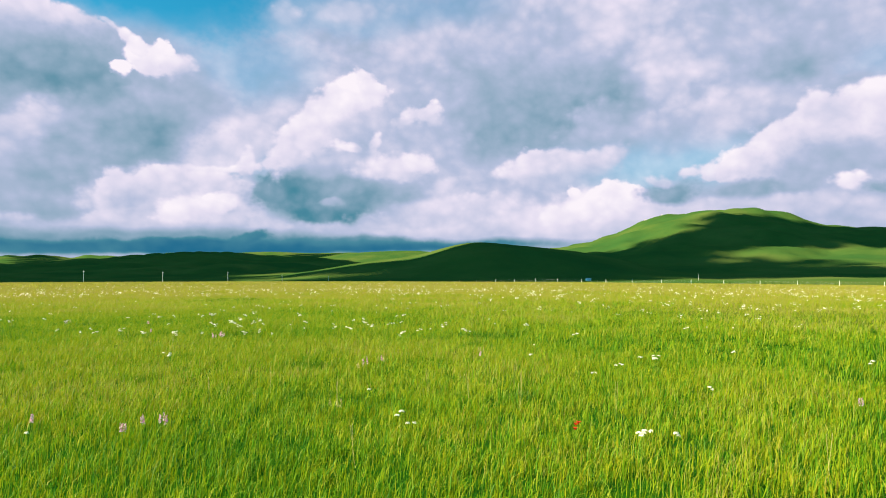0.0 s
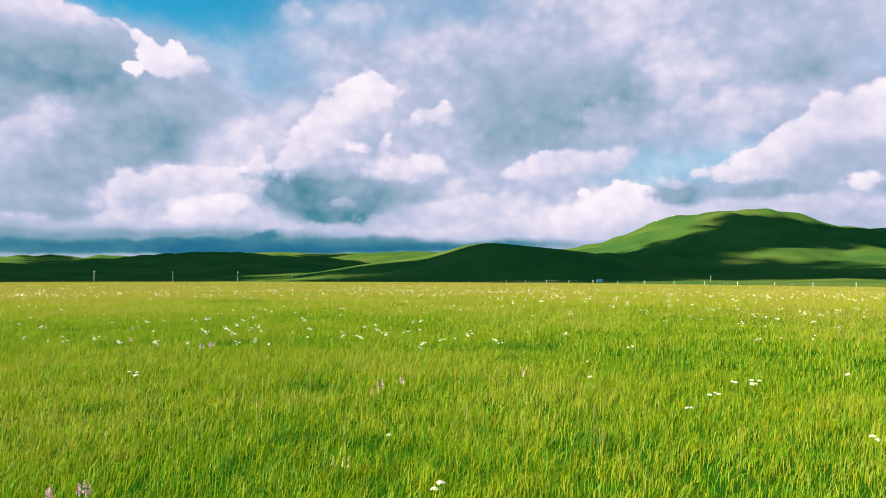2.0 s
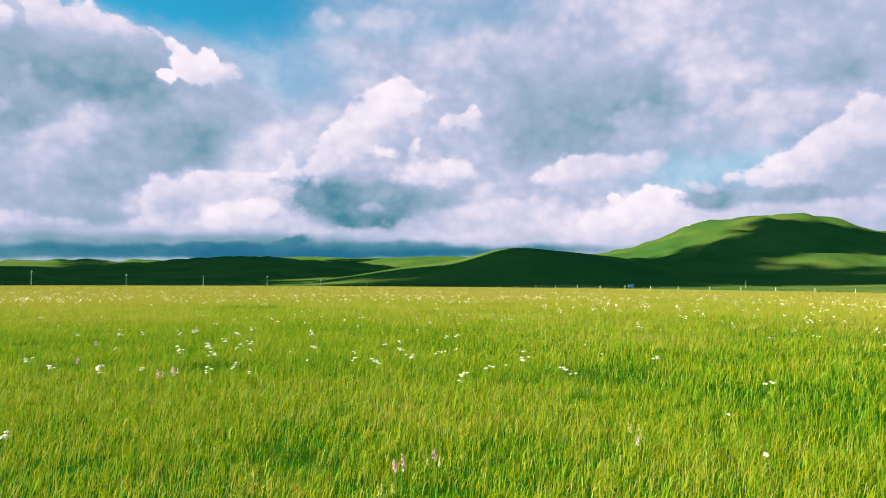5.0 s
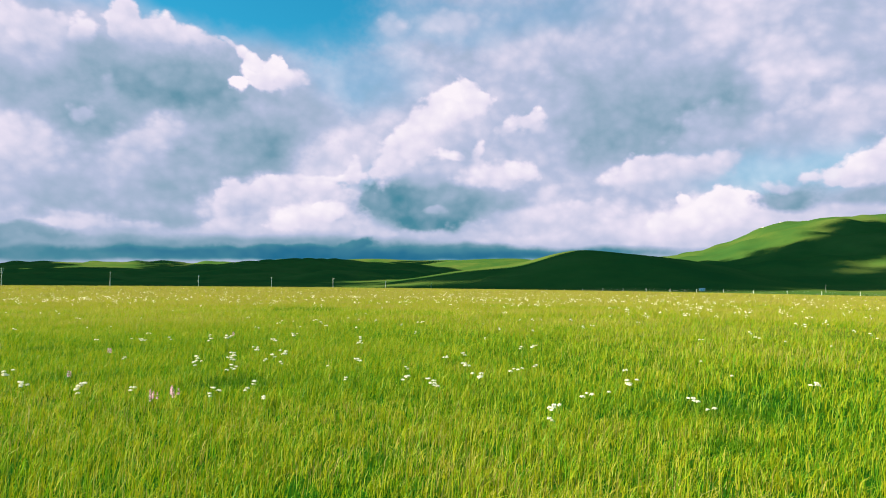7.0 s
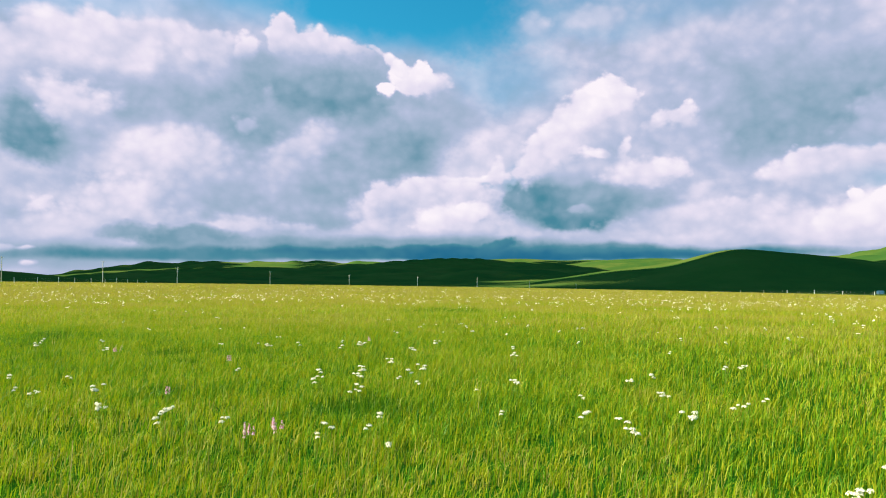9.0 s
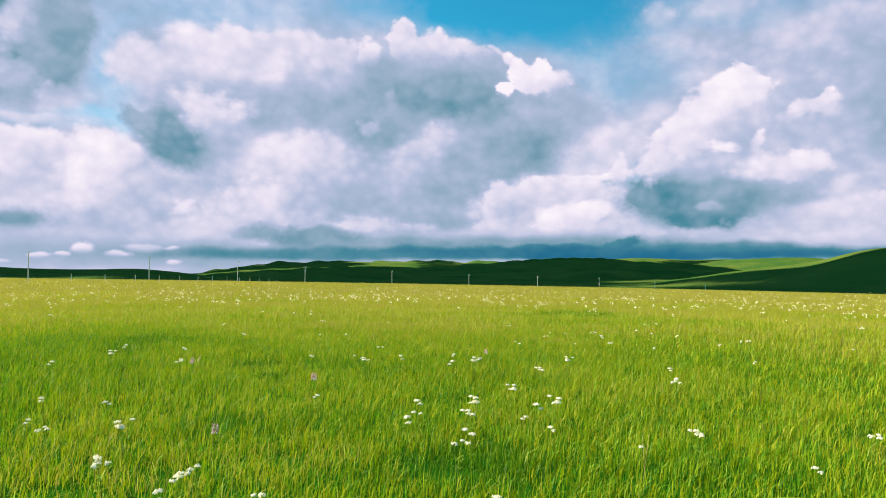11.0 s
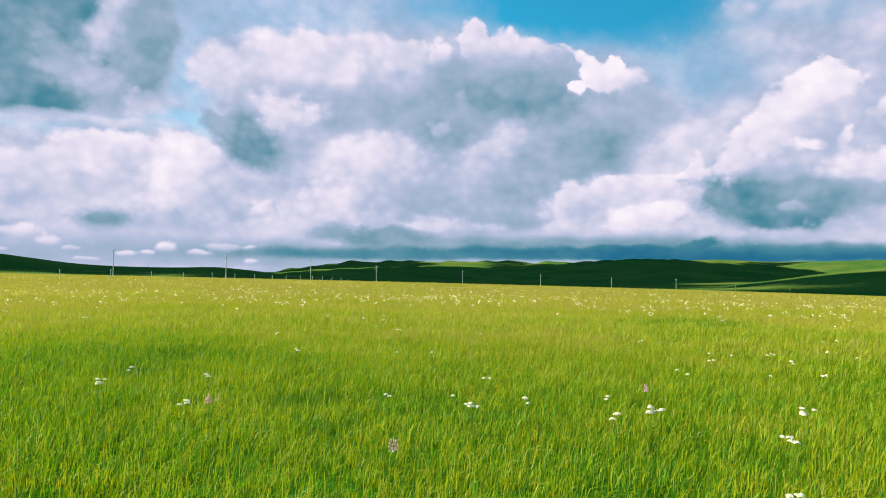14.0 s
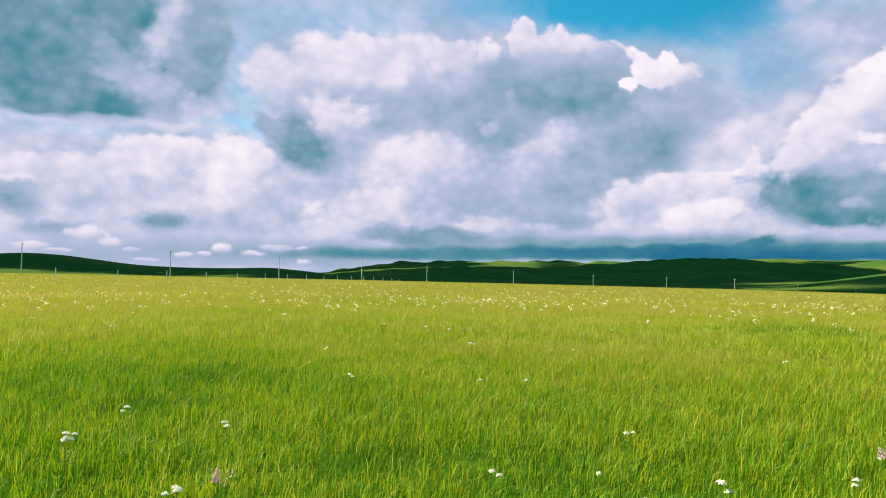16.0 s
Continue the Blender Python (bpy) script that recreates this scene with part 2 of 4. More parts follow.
puff(32.1, 17.9, 1.5, 1.73, 0, 0.92, 0.7, 1, 0.16, 0)
puff(30.2, 17.3, 1.9, 1.52, 0, 0.86, 0.68, 1, 0.2, 0)
puff(27.7, 16.7, 2.1, 1.55, 0, 0.82, 0.6, 1, 0.2, 0)
puff(25.3, 16.0, 1.6, 1.40, 0, 0.72, 0.52, 1, 0.22, 0)
puff(30.4, 14.3, 6.2, 2.54, -6, 0.44, 0.38, 0.9, 0.75, 0)
puff(39.9, 12.8, 5.8, 1.94, 0, 0.54, 0.46, 0.8, 0.8, 0)
puff(26.8, 13.9, 3.4, 2.51, 0, 0.4, 0.34, 0.9, 0.7, 0)
puff(34.2, 11.3, 4.7, 1.63, 0, 0.46, 0.42, 0.7, 0.8, 0)
puff(41.8, 12.7, 1.4, 0.95, 0, 0.68, 0.6, 0.5, 0.8, 0)
puff(33.0, 13.4, 0.6, 0.89, 0, 0.7, 0.6, 0.6, 0.8, 0)
puff(41.2, 8.7, 4.9, 2.42, 0, 0.94, 0.82, 0.95, 0.6, 0)
puff(42.6, 5.5, 4.4, 1.75, 0, 0.93, 0.8, 0.9, 0.6, 0)
puff(37.9, 7.6, 3.3, 2.82, 0, 0.84, 0.76, 0.85, 0.7, 0)
puff(30.1, 10.1, 3.3, 1.51, 32, 0.88, 0.68, 0.85, 0.6, 0)
puff(32.3, 7.9, 3.6, 1.68, 20, 0.76, 0.66, 0.75, 0.7, 0)
puff(34.6, 11.3, 0.9, 0.57, 0, 0.82, 0.74, 0.6, 0.7, 0)
puff(33.7, 5.7, 5.5, 1.84, 0, 0.6, 0.5, 0.8, 0.7, 0)
puff(23.3, 8.7, 3.9, 3.05, 40, 0.5, 0.42, 0.85, 0.6, 0)
puff(27.1, 6.4, 4.7, 2.16, 15, 0.58, 0.48, 0.8, 0.7, 0)
puff(28.8, 4.4, 6.2, 0.86, 0, 0.56, 0.48, 0.8, 0.6, 0)
puff(36.4, 3.5, 1.5, 0.58, 0, 0.86, 0.76, 0.8, 0.5, 0)
puff(32.9, 3.6, 3.2, 0.51, 0, 0.82, 0.72, 0.7, 0.6, 0)
puff(23.3, 16.3, 1.1, 0.37, -35, 1, 0.9, 0.9, 0.4, 0)
puff(25.1, 17.4, 0.7, 0.24, -30, 0.96, 0.86, 0.6, 0.6, 0)
puff(21.9, 15.1, 2.0, 1.18, 0, 1.02, 0.84, 1, 0.22, 0)
puff(21.1, 15.9, 0.8, 0.92, 0, 1.04, 0.9, 1, 0.22, 0)
puff(24.0, 14.4, 1.1, 0.55, 0, 1.04, 0.92, 1, 0.25, 0)
puff(22.7, 16.0, 0.8, 0.58, -20, 1, 0.9, 0.9, 0.3, 0)
puff(20.1, 14.8, 1.1, 0.93, 0, 0.86, 0.74, 0.85, 0.5, 0)
puff(24.2, 13.5, 1.0, 0.38, 0, 0.42, 0.36, 0.7, 0.6, 0)
# far end of the great cloud
puff(48.6, 14.4, 4.8, 2.52, 0, 0.82, 0.66, 1, 0.5, 0)
puff(51.7, 15.3, 2.7, 1.82, 10, 0.88, 0.74, 1, 0.45, 0)
puff(48.6, 16.7, 2.2, 1.40, 0, 0.88, 0.74, 1, 0.5, 0)
puff(45.1, 16.9, 2.7, 1.50, 0, 0.86, 0.72, 1, 0.3, 0)
puff(49.4, 10.1, 3.0, 2.50, -30, 0.4, 0.34, 1, 0.3, 0)
puff(52.0, 11.2, 1.5, 0.85, -30, 0.46, 0.4, 0.9, 0.4, 0)
puff(45.0, 12.9, 4.9, 1.72, 0, 0.5, 0.44, 0.8, 0.7, 0)
puff(46.8, 12.0, 2.5, 1.55, 0, 0.94, 0.8, 0.95, 0.8, 0)
puff(48.1, 12.8, 1.8, 1.02, 0, 0.9, 0.8, 0.8, 0.6, 0)
puff(45.9, 9.8, 1.8, 1.74, 0, 0.66, 0.58, 0.7, 0.7, 0)
# dark cloud and the bank beneath it
puff(65.2, 15.6, 9.0, 5.08, 0, 0.38, 0.28, 1, 0.2, 0)
puff(57.7, 16.0, 2.9, 4.45, -8, 0.5, 0.42, 1, 0.2, 0)
puff(68.4, 15.9, 4.4, 4.01, 0, 0.32, 0.28, 0.85, 0.6, 0)
puff(59.8, 17.7, 1.2, 2.55, -28, 0.76, 0.68, 0.85, 0.6, 0)
puff(61.4, 13.4, 3.6, 1.35, -20, 0.72, 0.62, 0.85, 0.6, 0)
puff(63.4, 15.1, 1.9, 1.16, -25, 0.5, 0.42, 0.6, 0.8, 0)
puff(66.2, 11.3, 5.0, 0.77, 0, 0.3, 0.26, 0.9, 0.4, 0)
puff(57.2, 17.4, 1.0, 2.76, 0, 0.42, 0.36, 0.5, 0.8, 0)
puff(57.6, 11.9, 1.6, 0.99, 0, 0.78, 0.68, 0.7, 0.6, 0)
puff(62.1, 10.5, 8.3, 0.40, 0, 0.82, 0.76, 0.6, 0.7, 0)
puff(68.2, 8.8, 4.4, 0.54, 0, 0.74, 0.68, 0.6, 0.7, 0)
puff(63.9, 6.0, 12.0, 3.02, 0, 0.82, 0.72, 0.9, 0.45, 0)
puff(59.4, 8.5, 4.3, 1.40, 0, 0.94, 0.82, 1, 0.25, 0.5)
puff(54.5, 8.6, 2.9, 1.70, 0, 0.92, 0.82, 1, 0.25, 0.4)
puff(54.9, 6.4, 2.5, 2.48, -12, 0.97, 0.84, 0.95, 0.45, 0)
puff(62.4, 7.7, 2.3, 1.22, 0, 0.94, 0.84, 0.95, 0.35, 0)
puff(66.1, 7.0, 3.2, 1.10, 0, 0.88, 0.78, 0.9, 0.45, 0)
puff(69.3, 7.1, 2.0, 0.76, 0, 0.9, 0.82, 0.9, 0.5, 0)
puff(51.9, 6.6, 2.1, 2.16, 0, 0.72, 0.64, 0.7, 0.7, 0)
puff(69.5, 6.0, 1.7, 0.54, 0, 0.94, 0.84, 0.8, 0.5, 0)
puff(69.3, 4.9, 2.1, 1.15, 0, 0.42, 0.34, 0.95, 0.7, 0.3)
puff(59.8, 3.6, 2.5, 0.83, 0, 0.38, 0.3, 0.95, 0.8, 0.3)
puff(67.0, 2.9, 2.1, 0.55, 0, 0.42, 0.34, 0.9, 0.8, 0)
puff(64.9, 5.1, 4.7, 0.80, 0, 0.76, 0.68, 0.7, 0.7, 0)
puff(53.2, 3.9, 3.8, 1.04, 0, 0.66, 0.58, 0.7, 0.7, 0)
puff(48.0, 3.6, 2.6, 1.15, 0, 0.84, 0.74, 0.8, 0.6, 0)
puff(48.9, 4.9, 0.9, 0.62, 0, 0.9, 0.8, 0.7, 0.6, 0)
puff(43.1, 3.9, 5.3, 1.16, 0, 0.8, 0.7, 0.7, 0.6, 0)
puff(38.6, 2.6, 3.6, 1.08, 0, 0.4, 0.32, 0.95, 0.4, 0)
puff(35.1, 4.0, 2.7, 0.63, 0, 0.78, 0.7, 0.7, 0.6, 0)
puff(46.7, 1.8, 6.1, 0.53, 0, 0.6, 0.52, 0.7, 0.6, 0)
# white cumulus low in the gap
puff(20.4, 5.1, 6.7, 2.68, 0, 0.86, 0.74, 1, 0.22, 0)
puff(24.0, 5.8, 2.0, 1.38, 0, 0.9, 0.76, 1, 0.2, 0)
puff(21.1, 6.5, 2.3, 1.08, 0, 0.9, 0.78, 1, 0.2, 0)
puff(17.5, 6.4, 2.5, 1.10, 0, 0.9, 0.78, 1, 0.2, 0)
puff(15.1, 5.4, 1.7, 1.72, 0, 0.88, 0.76, 1, 0.25, 0)
puff(19.4, 4.4, 2.6, 1.43, 8, 1, 0.86, 1, 0.3, 0)
puff(17.3, 5.0, 1.4, 1.02, 0, 1.02, 0.88, 1, 0.3, 0)
puff(20.8, 3.9, 1.3, 0.75, 0, 0.97, 0.84, 0.9, 0.4, 0)
puff(24.6, 3.6, 1.9, 0.81, 0, 0.84, 0.7, 0.85, 0.5, 0)
puff(16.7, 3.5, 2.5, 0.86, 0, 0.8, 0.66, 0.8, 0.6, 0)
puff(22.7, 2.9, 6.9, 0.66, 0, 0.7, 0.6, 0.85, 0.6, 0)
puff(13.8, 3.3, 2.1, 1.04, 0, 0.8, 0.68, 0.85, 0.5, 0)
# leaning cloud with a lit shoulder and a dark foot
puff(3.7, 10.4, 5.6, 4.14, 20, 0.74, 0.62, 1, 0.35, 0)
puff(-0.3, 8.6, 2.7, 2.21, 0, 0.68, 0.6, 0.8, 0.6, 0)
puff(9.5, 5.5, 5.9, 2.20, -6, 0.41, 0.33, 1, 0.4, 0)
puff(12.9, 6.1, 2.0, 1.56, 0, 0.4, 0.32, 1, 0.22, 0)
puff(5.5, 5.7, 4.9, 1.60, 5, 0.46, 0.38, 0.85, 0.6, 0)
puff(8.2, 3.9, 4.0, 0.62, 0, 0.34, 0.3, 0.8, 0.5, 0)
puff(11.5, 9.3, 2.9, 1.55, 42, 0.94, 0.8, 1, 0.24, 0)
puff(9.4, 11.4, 2.9, 1.97, 48, 0.96, 0.82, 1, 0.2, 0)
puff(6.7, 13.6, 2.5, 1.62, 12, 0.99, 0.84, 1, 0.18, 0)
puff(8.1, 12.9, 1.9, 1.45, 0, 0.96, 0.86, 1, 0.2, 0)
puff(5.4, 13.9, 1.2, 0.94, 0, 1, 0.86, 1, 0.2, 0)
puff(6.8, 10.3, 2.7, 1.74, 35, 0.7, 0.62, 0.85, 0.6, 0)
puff(8.8, 7.9, 3.5, 0.88, 8, 0.74, 0.56, 0.85, 0.6, 0)
puff(13.2, 8.1, 1.5, 0.69, 20, 0.93, 0.8, 1, 0.3, 0)
puff(4.2, 7.8, 3.0, 1.06, 5, 0.94, 0.74, 0.9, 0.5, 0)
puff(2.1, 8.1, 1.3, 0.80, 0, 0.92, 0.78, 0.85, 0.5, 0)
puff(1.2, 12.1, 1.6, 0.78, 5, 0.97, 0.82, 0.9, 0.4, 0)
puff(0.5, 12.5, 0.8, 0.43, 0, 1, 0.88, 0.8, 0.4, 0)
puff(3.0, 11.4, 1.1, 0.43, 15, 0.9, 0.8, 0.7, 0.6, 0)
puff(7.6, 9.3, 1.3, 0.52, -10, 0.99, 0.86, 0.85, 0.45, 0)
puff(5.4, 9.9, 0.4, 0.79, -15, 0.98, 0.86, 0.8, 0.5, 0)
puff(8.6, 5.2, 0.7, 0.31, 0, 0.62, 0.54, 0.8, 0.6, 0)
puff(6.4, 9.4, 0.8, 0.87, 0, 0.62, 0.56, 0.5, 0.8, 0)
puff(1.4, 10.4, 2.2, 0.88, 10, 0.7, 0.64, 0.6, 0.7, 0)
puff(5.5, 3.7, 2.2, 0.62, 0, 0.78, 0.66, 0.8, 0.5, 0)
puff(1.0, 4.4, 4.9, 1.07, 8, 0.78, 0.66, 0.75, 0.6, 0)
puff(6.4, 3.1, 5.7, 0.62, 0, 0.8, 0.68, 0.85, 0.5, 0)
puff(9.9, 3.2, 2.6, 0.44, 0, 0.78, 0.66, 0.7, 0.6, 0)
puff(-2.6, 5.2, 1.6, 0.71, 10, 0.84, 0.74, 0.7, 0.6, 0)
puff(-0.3, 6.4, 2.2, 0.62, 10, 0.76, 0.66, 0.6, 0.7, 0)
puff(0.2, 2.8, 5.8, 0.54, 0, 0.82, 0.68, 0.8, 0.5, 0)
# low bands along the horizon
puff(39.0, 2.8, 2.7, 0.89, 0, 0.36, 0.3, 0.9, 0.45, 0)
puff(42.9, 3.1, 2.0, 0.62, 0, 0.44, 0.38, 0.8, 0.6, 0)
puff(32.9, 2.3, 7.5, 0.51, 0, 0.5, 0.42, 0.8, 0.5, 0)
puff(41.5, 1.6, 5.6, 0.55, 0, 0.54, 0.46, 0.8, 0.6, 0)
puff(59.2, 2.2, 12.8, 0.84, 0, 0.66, 0.62, 0.75, 0.7, 0)
puff(51.8, 1.4, 15.7, 0.9, 0, 0.46, 0.4, 0.75, 0.8, 0)
puff(22.7, 2.5, 15.7, 0.5, 0, 0.36, 0.28, 0.75, 0.7, 0)
puff(16.7, 1.7, 27.8, 0.6, 0, 0.16, 0.06, 1, 0.5, 0)
puff(8.2, 2.2, 7.2, 0.4, 0, 0.3, 0.2, 0.8, 0.6, 0)
puff(39.0, 1.4, 13.5, 0.5, 0, 0.26, 0.2, 0.85, 0.7, 0)
puff(21.1, 2.0, 2.7, 0.4, 0, 0.16, 0.08, 0.8, 0.6, 0)
puff(15.5, 2.2, 1.8, 0.4, 15, 0.18, 0.1, 0.8, 0.5, 0)
puff(22.0, 0.6, 32.0, 0.45, 0, 0.52, 0.46, 0.7, 0.8, 0)
# small bright clouds far off
puff(64.9, 2.6, 1.3, 0.44, 0, 0.9, 0.78, 0.85, 0.45, 0.8)
puff(63.2, 2.0, 0.9, 0.45, 0, 0.92, 0.8, 0.85, 0.45, 0.8)
puff(55.4, 1.6, 0.8, 0.51, 0, 1, 0.88, 0.85, 0.45, 0.8)
puff(58.2, 1.1, 0.7, 0.25, 0, 0.92, 0.8, 0.85, 0.45, 0.8)
puff(56.7, 1.2, 0.5, 0.21, 0, 0.88, 0.76, 0.85, 0.45, 0.8)
puff(53.3, 1.3, 1.1, 0.26, 0, 0.9, 0.78, 0.85, 0.45, 0.8)
puff(49.5, 0.6, 0.7, 0.31, 0, 0.95, 0.83, 0.85, 0.45, 0.8)
puff(49.7, 1.8, 0.6, 0.22, 0, 0.85, 0.73, 0.85, 0.45, 0.8)
puff(68.2, 1.7, 1.4, 0.27, 0, 0.86, 0.74, 0.85, 0.45, 0.8)
puff(66.6, 1.4, 1.0, 0.24, 0, 0.86, 0.74, 0.85, 0.45, 0.8)
puff(60.7, 0.7, 0.8, 0.17, 0, 0.84, 0.72, 0.85, 0.45, 0.8)
puff(61.7, 1.4, 0.6, 0.21, 0, 0.8, 0.68, 0.85, 0.45, 0.8)
puff(51.8, 1.8, 1.3, 0.31, 0, 0.78, 0.66, 0.85, 0.45, 0.8)
# end of clouds
painted = W.add("ShaderNodeSeparateXYZ", [SKY[0]]).outputs
tone = W.math("ADD", painted[0], billow)
cloud_colour = W.ramp(tone, [(0.0, (0.003, 0.125, 0.26)), (0.25, (0.070, 0.25, 0.34)), (0.45, (0.28, 0.41, 0.54)),
                             (0.65, (0.47, 0.53, 0.72)), (0.85, (0.79, 0.74, 0.885)), (1.0, (0.97, 0.90, 0.97))])
air = W.add("ShaderNodeTexSky")
air.sky_type, air.sun_disc = "NISHITA", False
air.sun_elevation, air.sun_rotation = radians(SUN_HEIGHT), radians(-SUN_BEARING)
clear = air.outputs[0]
clear = W.mix(1.0, clear, (0.006, 0.048, 0.053), "MULTIPLY")
cloud_light = W.mix(1.0, cloud_colour, (2 ** -EXPOSURE,) * 3, "MULTIPLY")
# unseen sky overhead and aside is opened to blue, to cool the shade
aside = W.span(W.math("ABSOLUTE", W.math("SUBTRACT", bearing, 18.0)), 62.0, 95.0)
open_blue = W.math("MULTIPLY", W.math("MAXIMUM", W.span(height, 24.0, 38.0), aside), W.span(wisp, 0.3, 0.6, 1.0, 0.85))
# the unseen blue overhead is brightened to lift the light in the shade
clear = W.mix(W.span(height, 24.0, 45.0), clear, W.mix(1.0, clear, (1.2, 1.25, 1.2), "MULTIPLY"))
sky_colour = W.mix(W.math("MAXIMUM", painted[1], open_blue), cloud_light, clear)
scene.world = world
W.add("ShaderNodeOutputWorld", [W.add("ShaderNodeBackground", [sky_colour, 1.0]).outputs[0]])


# ---- materials ----
def material(name):
    m = bpy.data.materials.new(name)
    m.use_nodes = True
    m.node_tree.nodes.clear()
    return m, Nodes(m.node_tree)


def finish(N, shader):
    N.add("ShaderNodeOutputMaterial", [shader])


def principled(N, colour, rough=0.8, bump=None, strength=0.3, distance=0.01, specular=0.3, metal=0.0):
    n = N.add("ShaderNodeBsdfPrincipled", {"Base Color": colour, "Roughness": rough, "Specular IOR Level": specular, "Metallic": metal})
    if bump is not None:
        b = N.add("ShaderNodeBump", {"Strength": strength, "Distance": distance, "Height": bump})
        N.put(n.inputs["Normal"], b.outputs[0])
    return n.outputs[0]


def place_of(N):
    return N.add("ShaderNodeNewGeometry").outputs["Position"]


def sward_tint(N, where):
    """0 in dark lush patches, 1 in dry yellowish ones; patches lie as broad flecks across the meadow."""
    broad = N.noise(where, 0.16, 4, 0.6)
    small = N.noise(where, 0.9, 3, 0.6)
    return N.math("ADD", N.math("MULTIPLY", broad, 0.7), N.math("MULTIPLY", small, 0.3))


def make_grass_material(name, stops):
    m, N = material(name)
    geo = N.add("ShaderNodeNewGeometry")
    tint = sward_tint(N, geo.outputs["Position"])
    # dry yellows distant blades and also brightens them against their own shade
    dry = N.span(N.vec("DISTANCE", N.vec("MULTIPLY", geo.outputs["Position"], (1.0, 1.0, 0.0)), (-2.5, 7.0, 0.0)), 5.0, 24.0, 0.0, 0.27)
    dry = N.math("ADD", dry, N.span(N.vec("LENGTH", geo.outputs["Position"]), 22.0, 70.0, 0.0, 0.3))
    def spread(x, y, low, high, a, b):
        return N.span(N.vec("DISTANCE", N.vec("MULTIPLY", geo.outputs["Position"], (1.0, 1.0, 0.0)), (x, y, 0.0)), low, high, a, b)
    # darker, greener blades round four spots; paler, yellower ones round (-4.5, 10.5)
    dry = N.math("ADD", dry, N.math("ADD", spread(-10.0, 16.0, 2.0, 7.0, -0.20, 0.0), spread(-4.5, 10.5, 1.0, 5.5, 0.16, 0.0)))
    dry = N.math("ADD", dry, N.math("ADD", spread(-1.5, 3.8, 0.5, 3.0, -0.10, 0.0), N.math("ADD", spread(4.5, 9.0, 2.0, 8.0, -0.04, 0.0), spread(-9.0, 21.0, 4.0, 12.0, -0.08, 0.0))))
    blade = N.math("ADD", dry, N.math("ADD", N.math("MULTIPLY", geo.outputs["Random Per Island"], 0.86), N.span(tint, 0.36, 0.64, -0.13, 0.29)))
    # darkest blades, picked at random, are coloured as the shade low in the sward
    gap_shade = tuple(0.45 * c for c in stops[0][1])
    colour = N.ramp(N.span(blade, -0.35, 1.0, smooth=False), [(0.0, gap_shade)] + [((p + 0.35) / 1.35, c) for p, c in stops])
    body = principled(N, colour, 0.5, specular=0.12)
    glow = N.add("ShaderNodeBsdfTranslucent", [colour]).outputs[0]
    finish(N, N.add("ShaderNodeMixShader", [0.38, body, glow]).outputs[0])
    return m


def make_ground_material():
    m, N = material("meadow_ground")
    where = place_of(N)
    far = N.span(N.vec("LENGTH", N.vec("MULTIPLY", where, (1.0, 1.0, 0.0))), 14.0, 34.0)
    hilly = N.span(N.vec("LENGTH", N.vec("MULTIPLY", where, (1.0, 1.0, 0.0))), 280.0, 420.0)
    tint = sward_tint(N, where)
    # near ground painted dark green as the shade between the blades
    near_shade_col = N.ramp(N.span(tint, 0.3, 0.7), [(0.0, (0.006, 0.046, 0.003)), (1.0, (0.016, 0.066, 0.004))])
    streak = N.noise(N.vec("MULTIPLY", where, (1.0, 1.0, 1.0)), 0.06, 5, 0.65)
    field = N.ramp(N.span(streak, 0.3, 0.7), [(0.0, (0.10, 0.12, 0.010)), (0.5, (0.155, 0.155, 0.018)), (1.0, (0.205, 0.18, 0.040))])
    slope = N.noise(where, 0.006, 6, 0.62)
    pasture = N.ramp(N.span(slope, 0.3, 0.7), [(0.0, (0.027, 0.074, 0.017)), (0.5, (0.045, 0.088, 0.018)), (1.0, (0.074, 0.102, 0.024))])
    colour = N.mix(hilly, N.mix(far, near_shade_col, field), pasture)
    gullies = N.noise(where, 0.022, 5, 0.6)
    rough = N.math("ADD", N.noise(where, 0.8, 6, 0.7), N.math("MULTIPLY", N.math("MULTIPLY", gullies, hilly), 40.0))
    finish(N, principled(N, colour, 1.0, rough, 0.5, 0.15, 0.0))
    return m


def make_paint(name, low, high, rough=0.7, scale=30.0, specular=0.3):
    m, N = material(name)
    where = place_of(N)
    grain = N.noise(where, scale, 5, 0.6)
    finish(N, principled(N, N.ramp(N.span(grain, 0.3, 0.7), [(0.0, low), (1.0, high)]), rough, grain, 0.2, 0.004, specular))
    return m


def make_petal(name, low, high):
    m, N = material(name)
    pick = N.add("ShaderNodeNewGeometry").outputs["Random Per Island"]
    colour = N.ramp(pick, [(0.0, low), (1.0, high)])
    body = principled(N, colour, 0.6, specular=0.2)
    glow = N.add("ShaderNodeBsdfTranslucent", [colour]).outputs[0]
    finish(N, N.add("ShaderNodeMixShader", [0.25, body, glow]).outputs[0])
    return m


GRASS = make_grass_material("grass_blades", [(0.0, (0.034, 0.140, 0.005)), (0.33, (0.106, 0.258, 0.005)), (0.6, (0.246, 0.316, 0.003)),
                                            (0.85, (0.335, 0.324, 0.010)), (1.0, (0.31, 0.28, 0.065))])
# pale colour of the tall blades also stands in for sunlit glints
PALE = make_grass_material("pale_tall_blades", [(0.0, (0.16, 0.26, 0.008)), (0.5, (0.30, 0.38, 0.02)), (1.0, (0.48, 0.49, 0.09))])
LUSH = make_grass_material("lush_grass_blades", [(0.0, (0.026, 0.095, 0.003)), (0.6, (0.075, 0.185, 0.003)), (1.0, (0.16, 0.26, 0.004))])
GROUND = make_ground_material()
WHITE_PETAL = make_petal("white_petals", (0.80, 0.74, 0.60), (0.90, 0.86, 0.74))
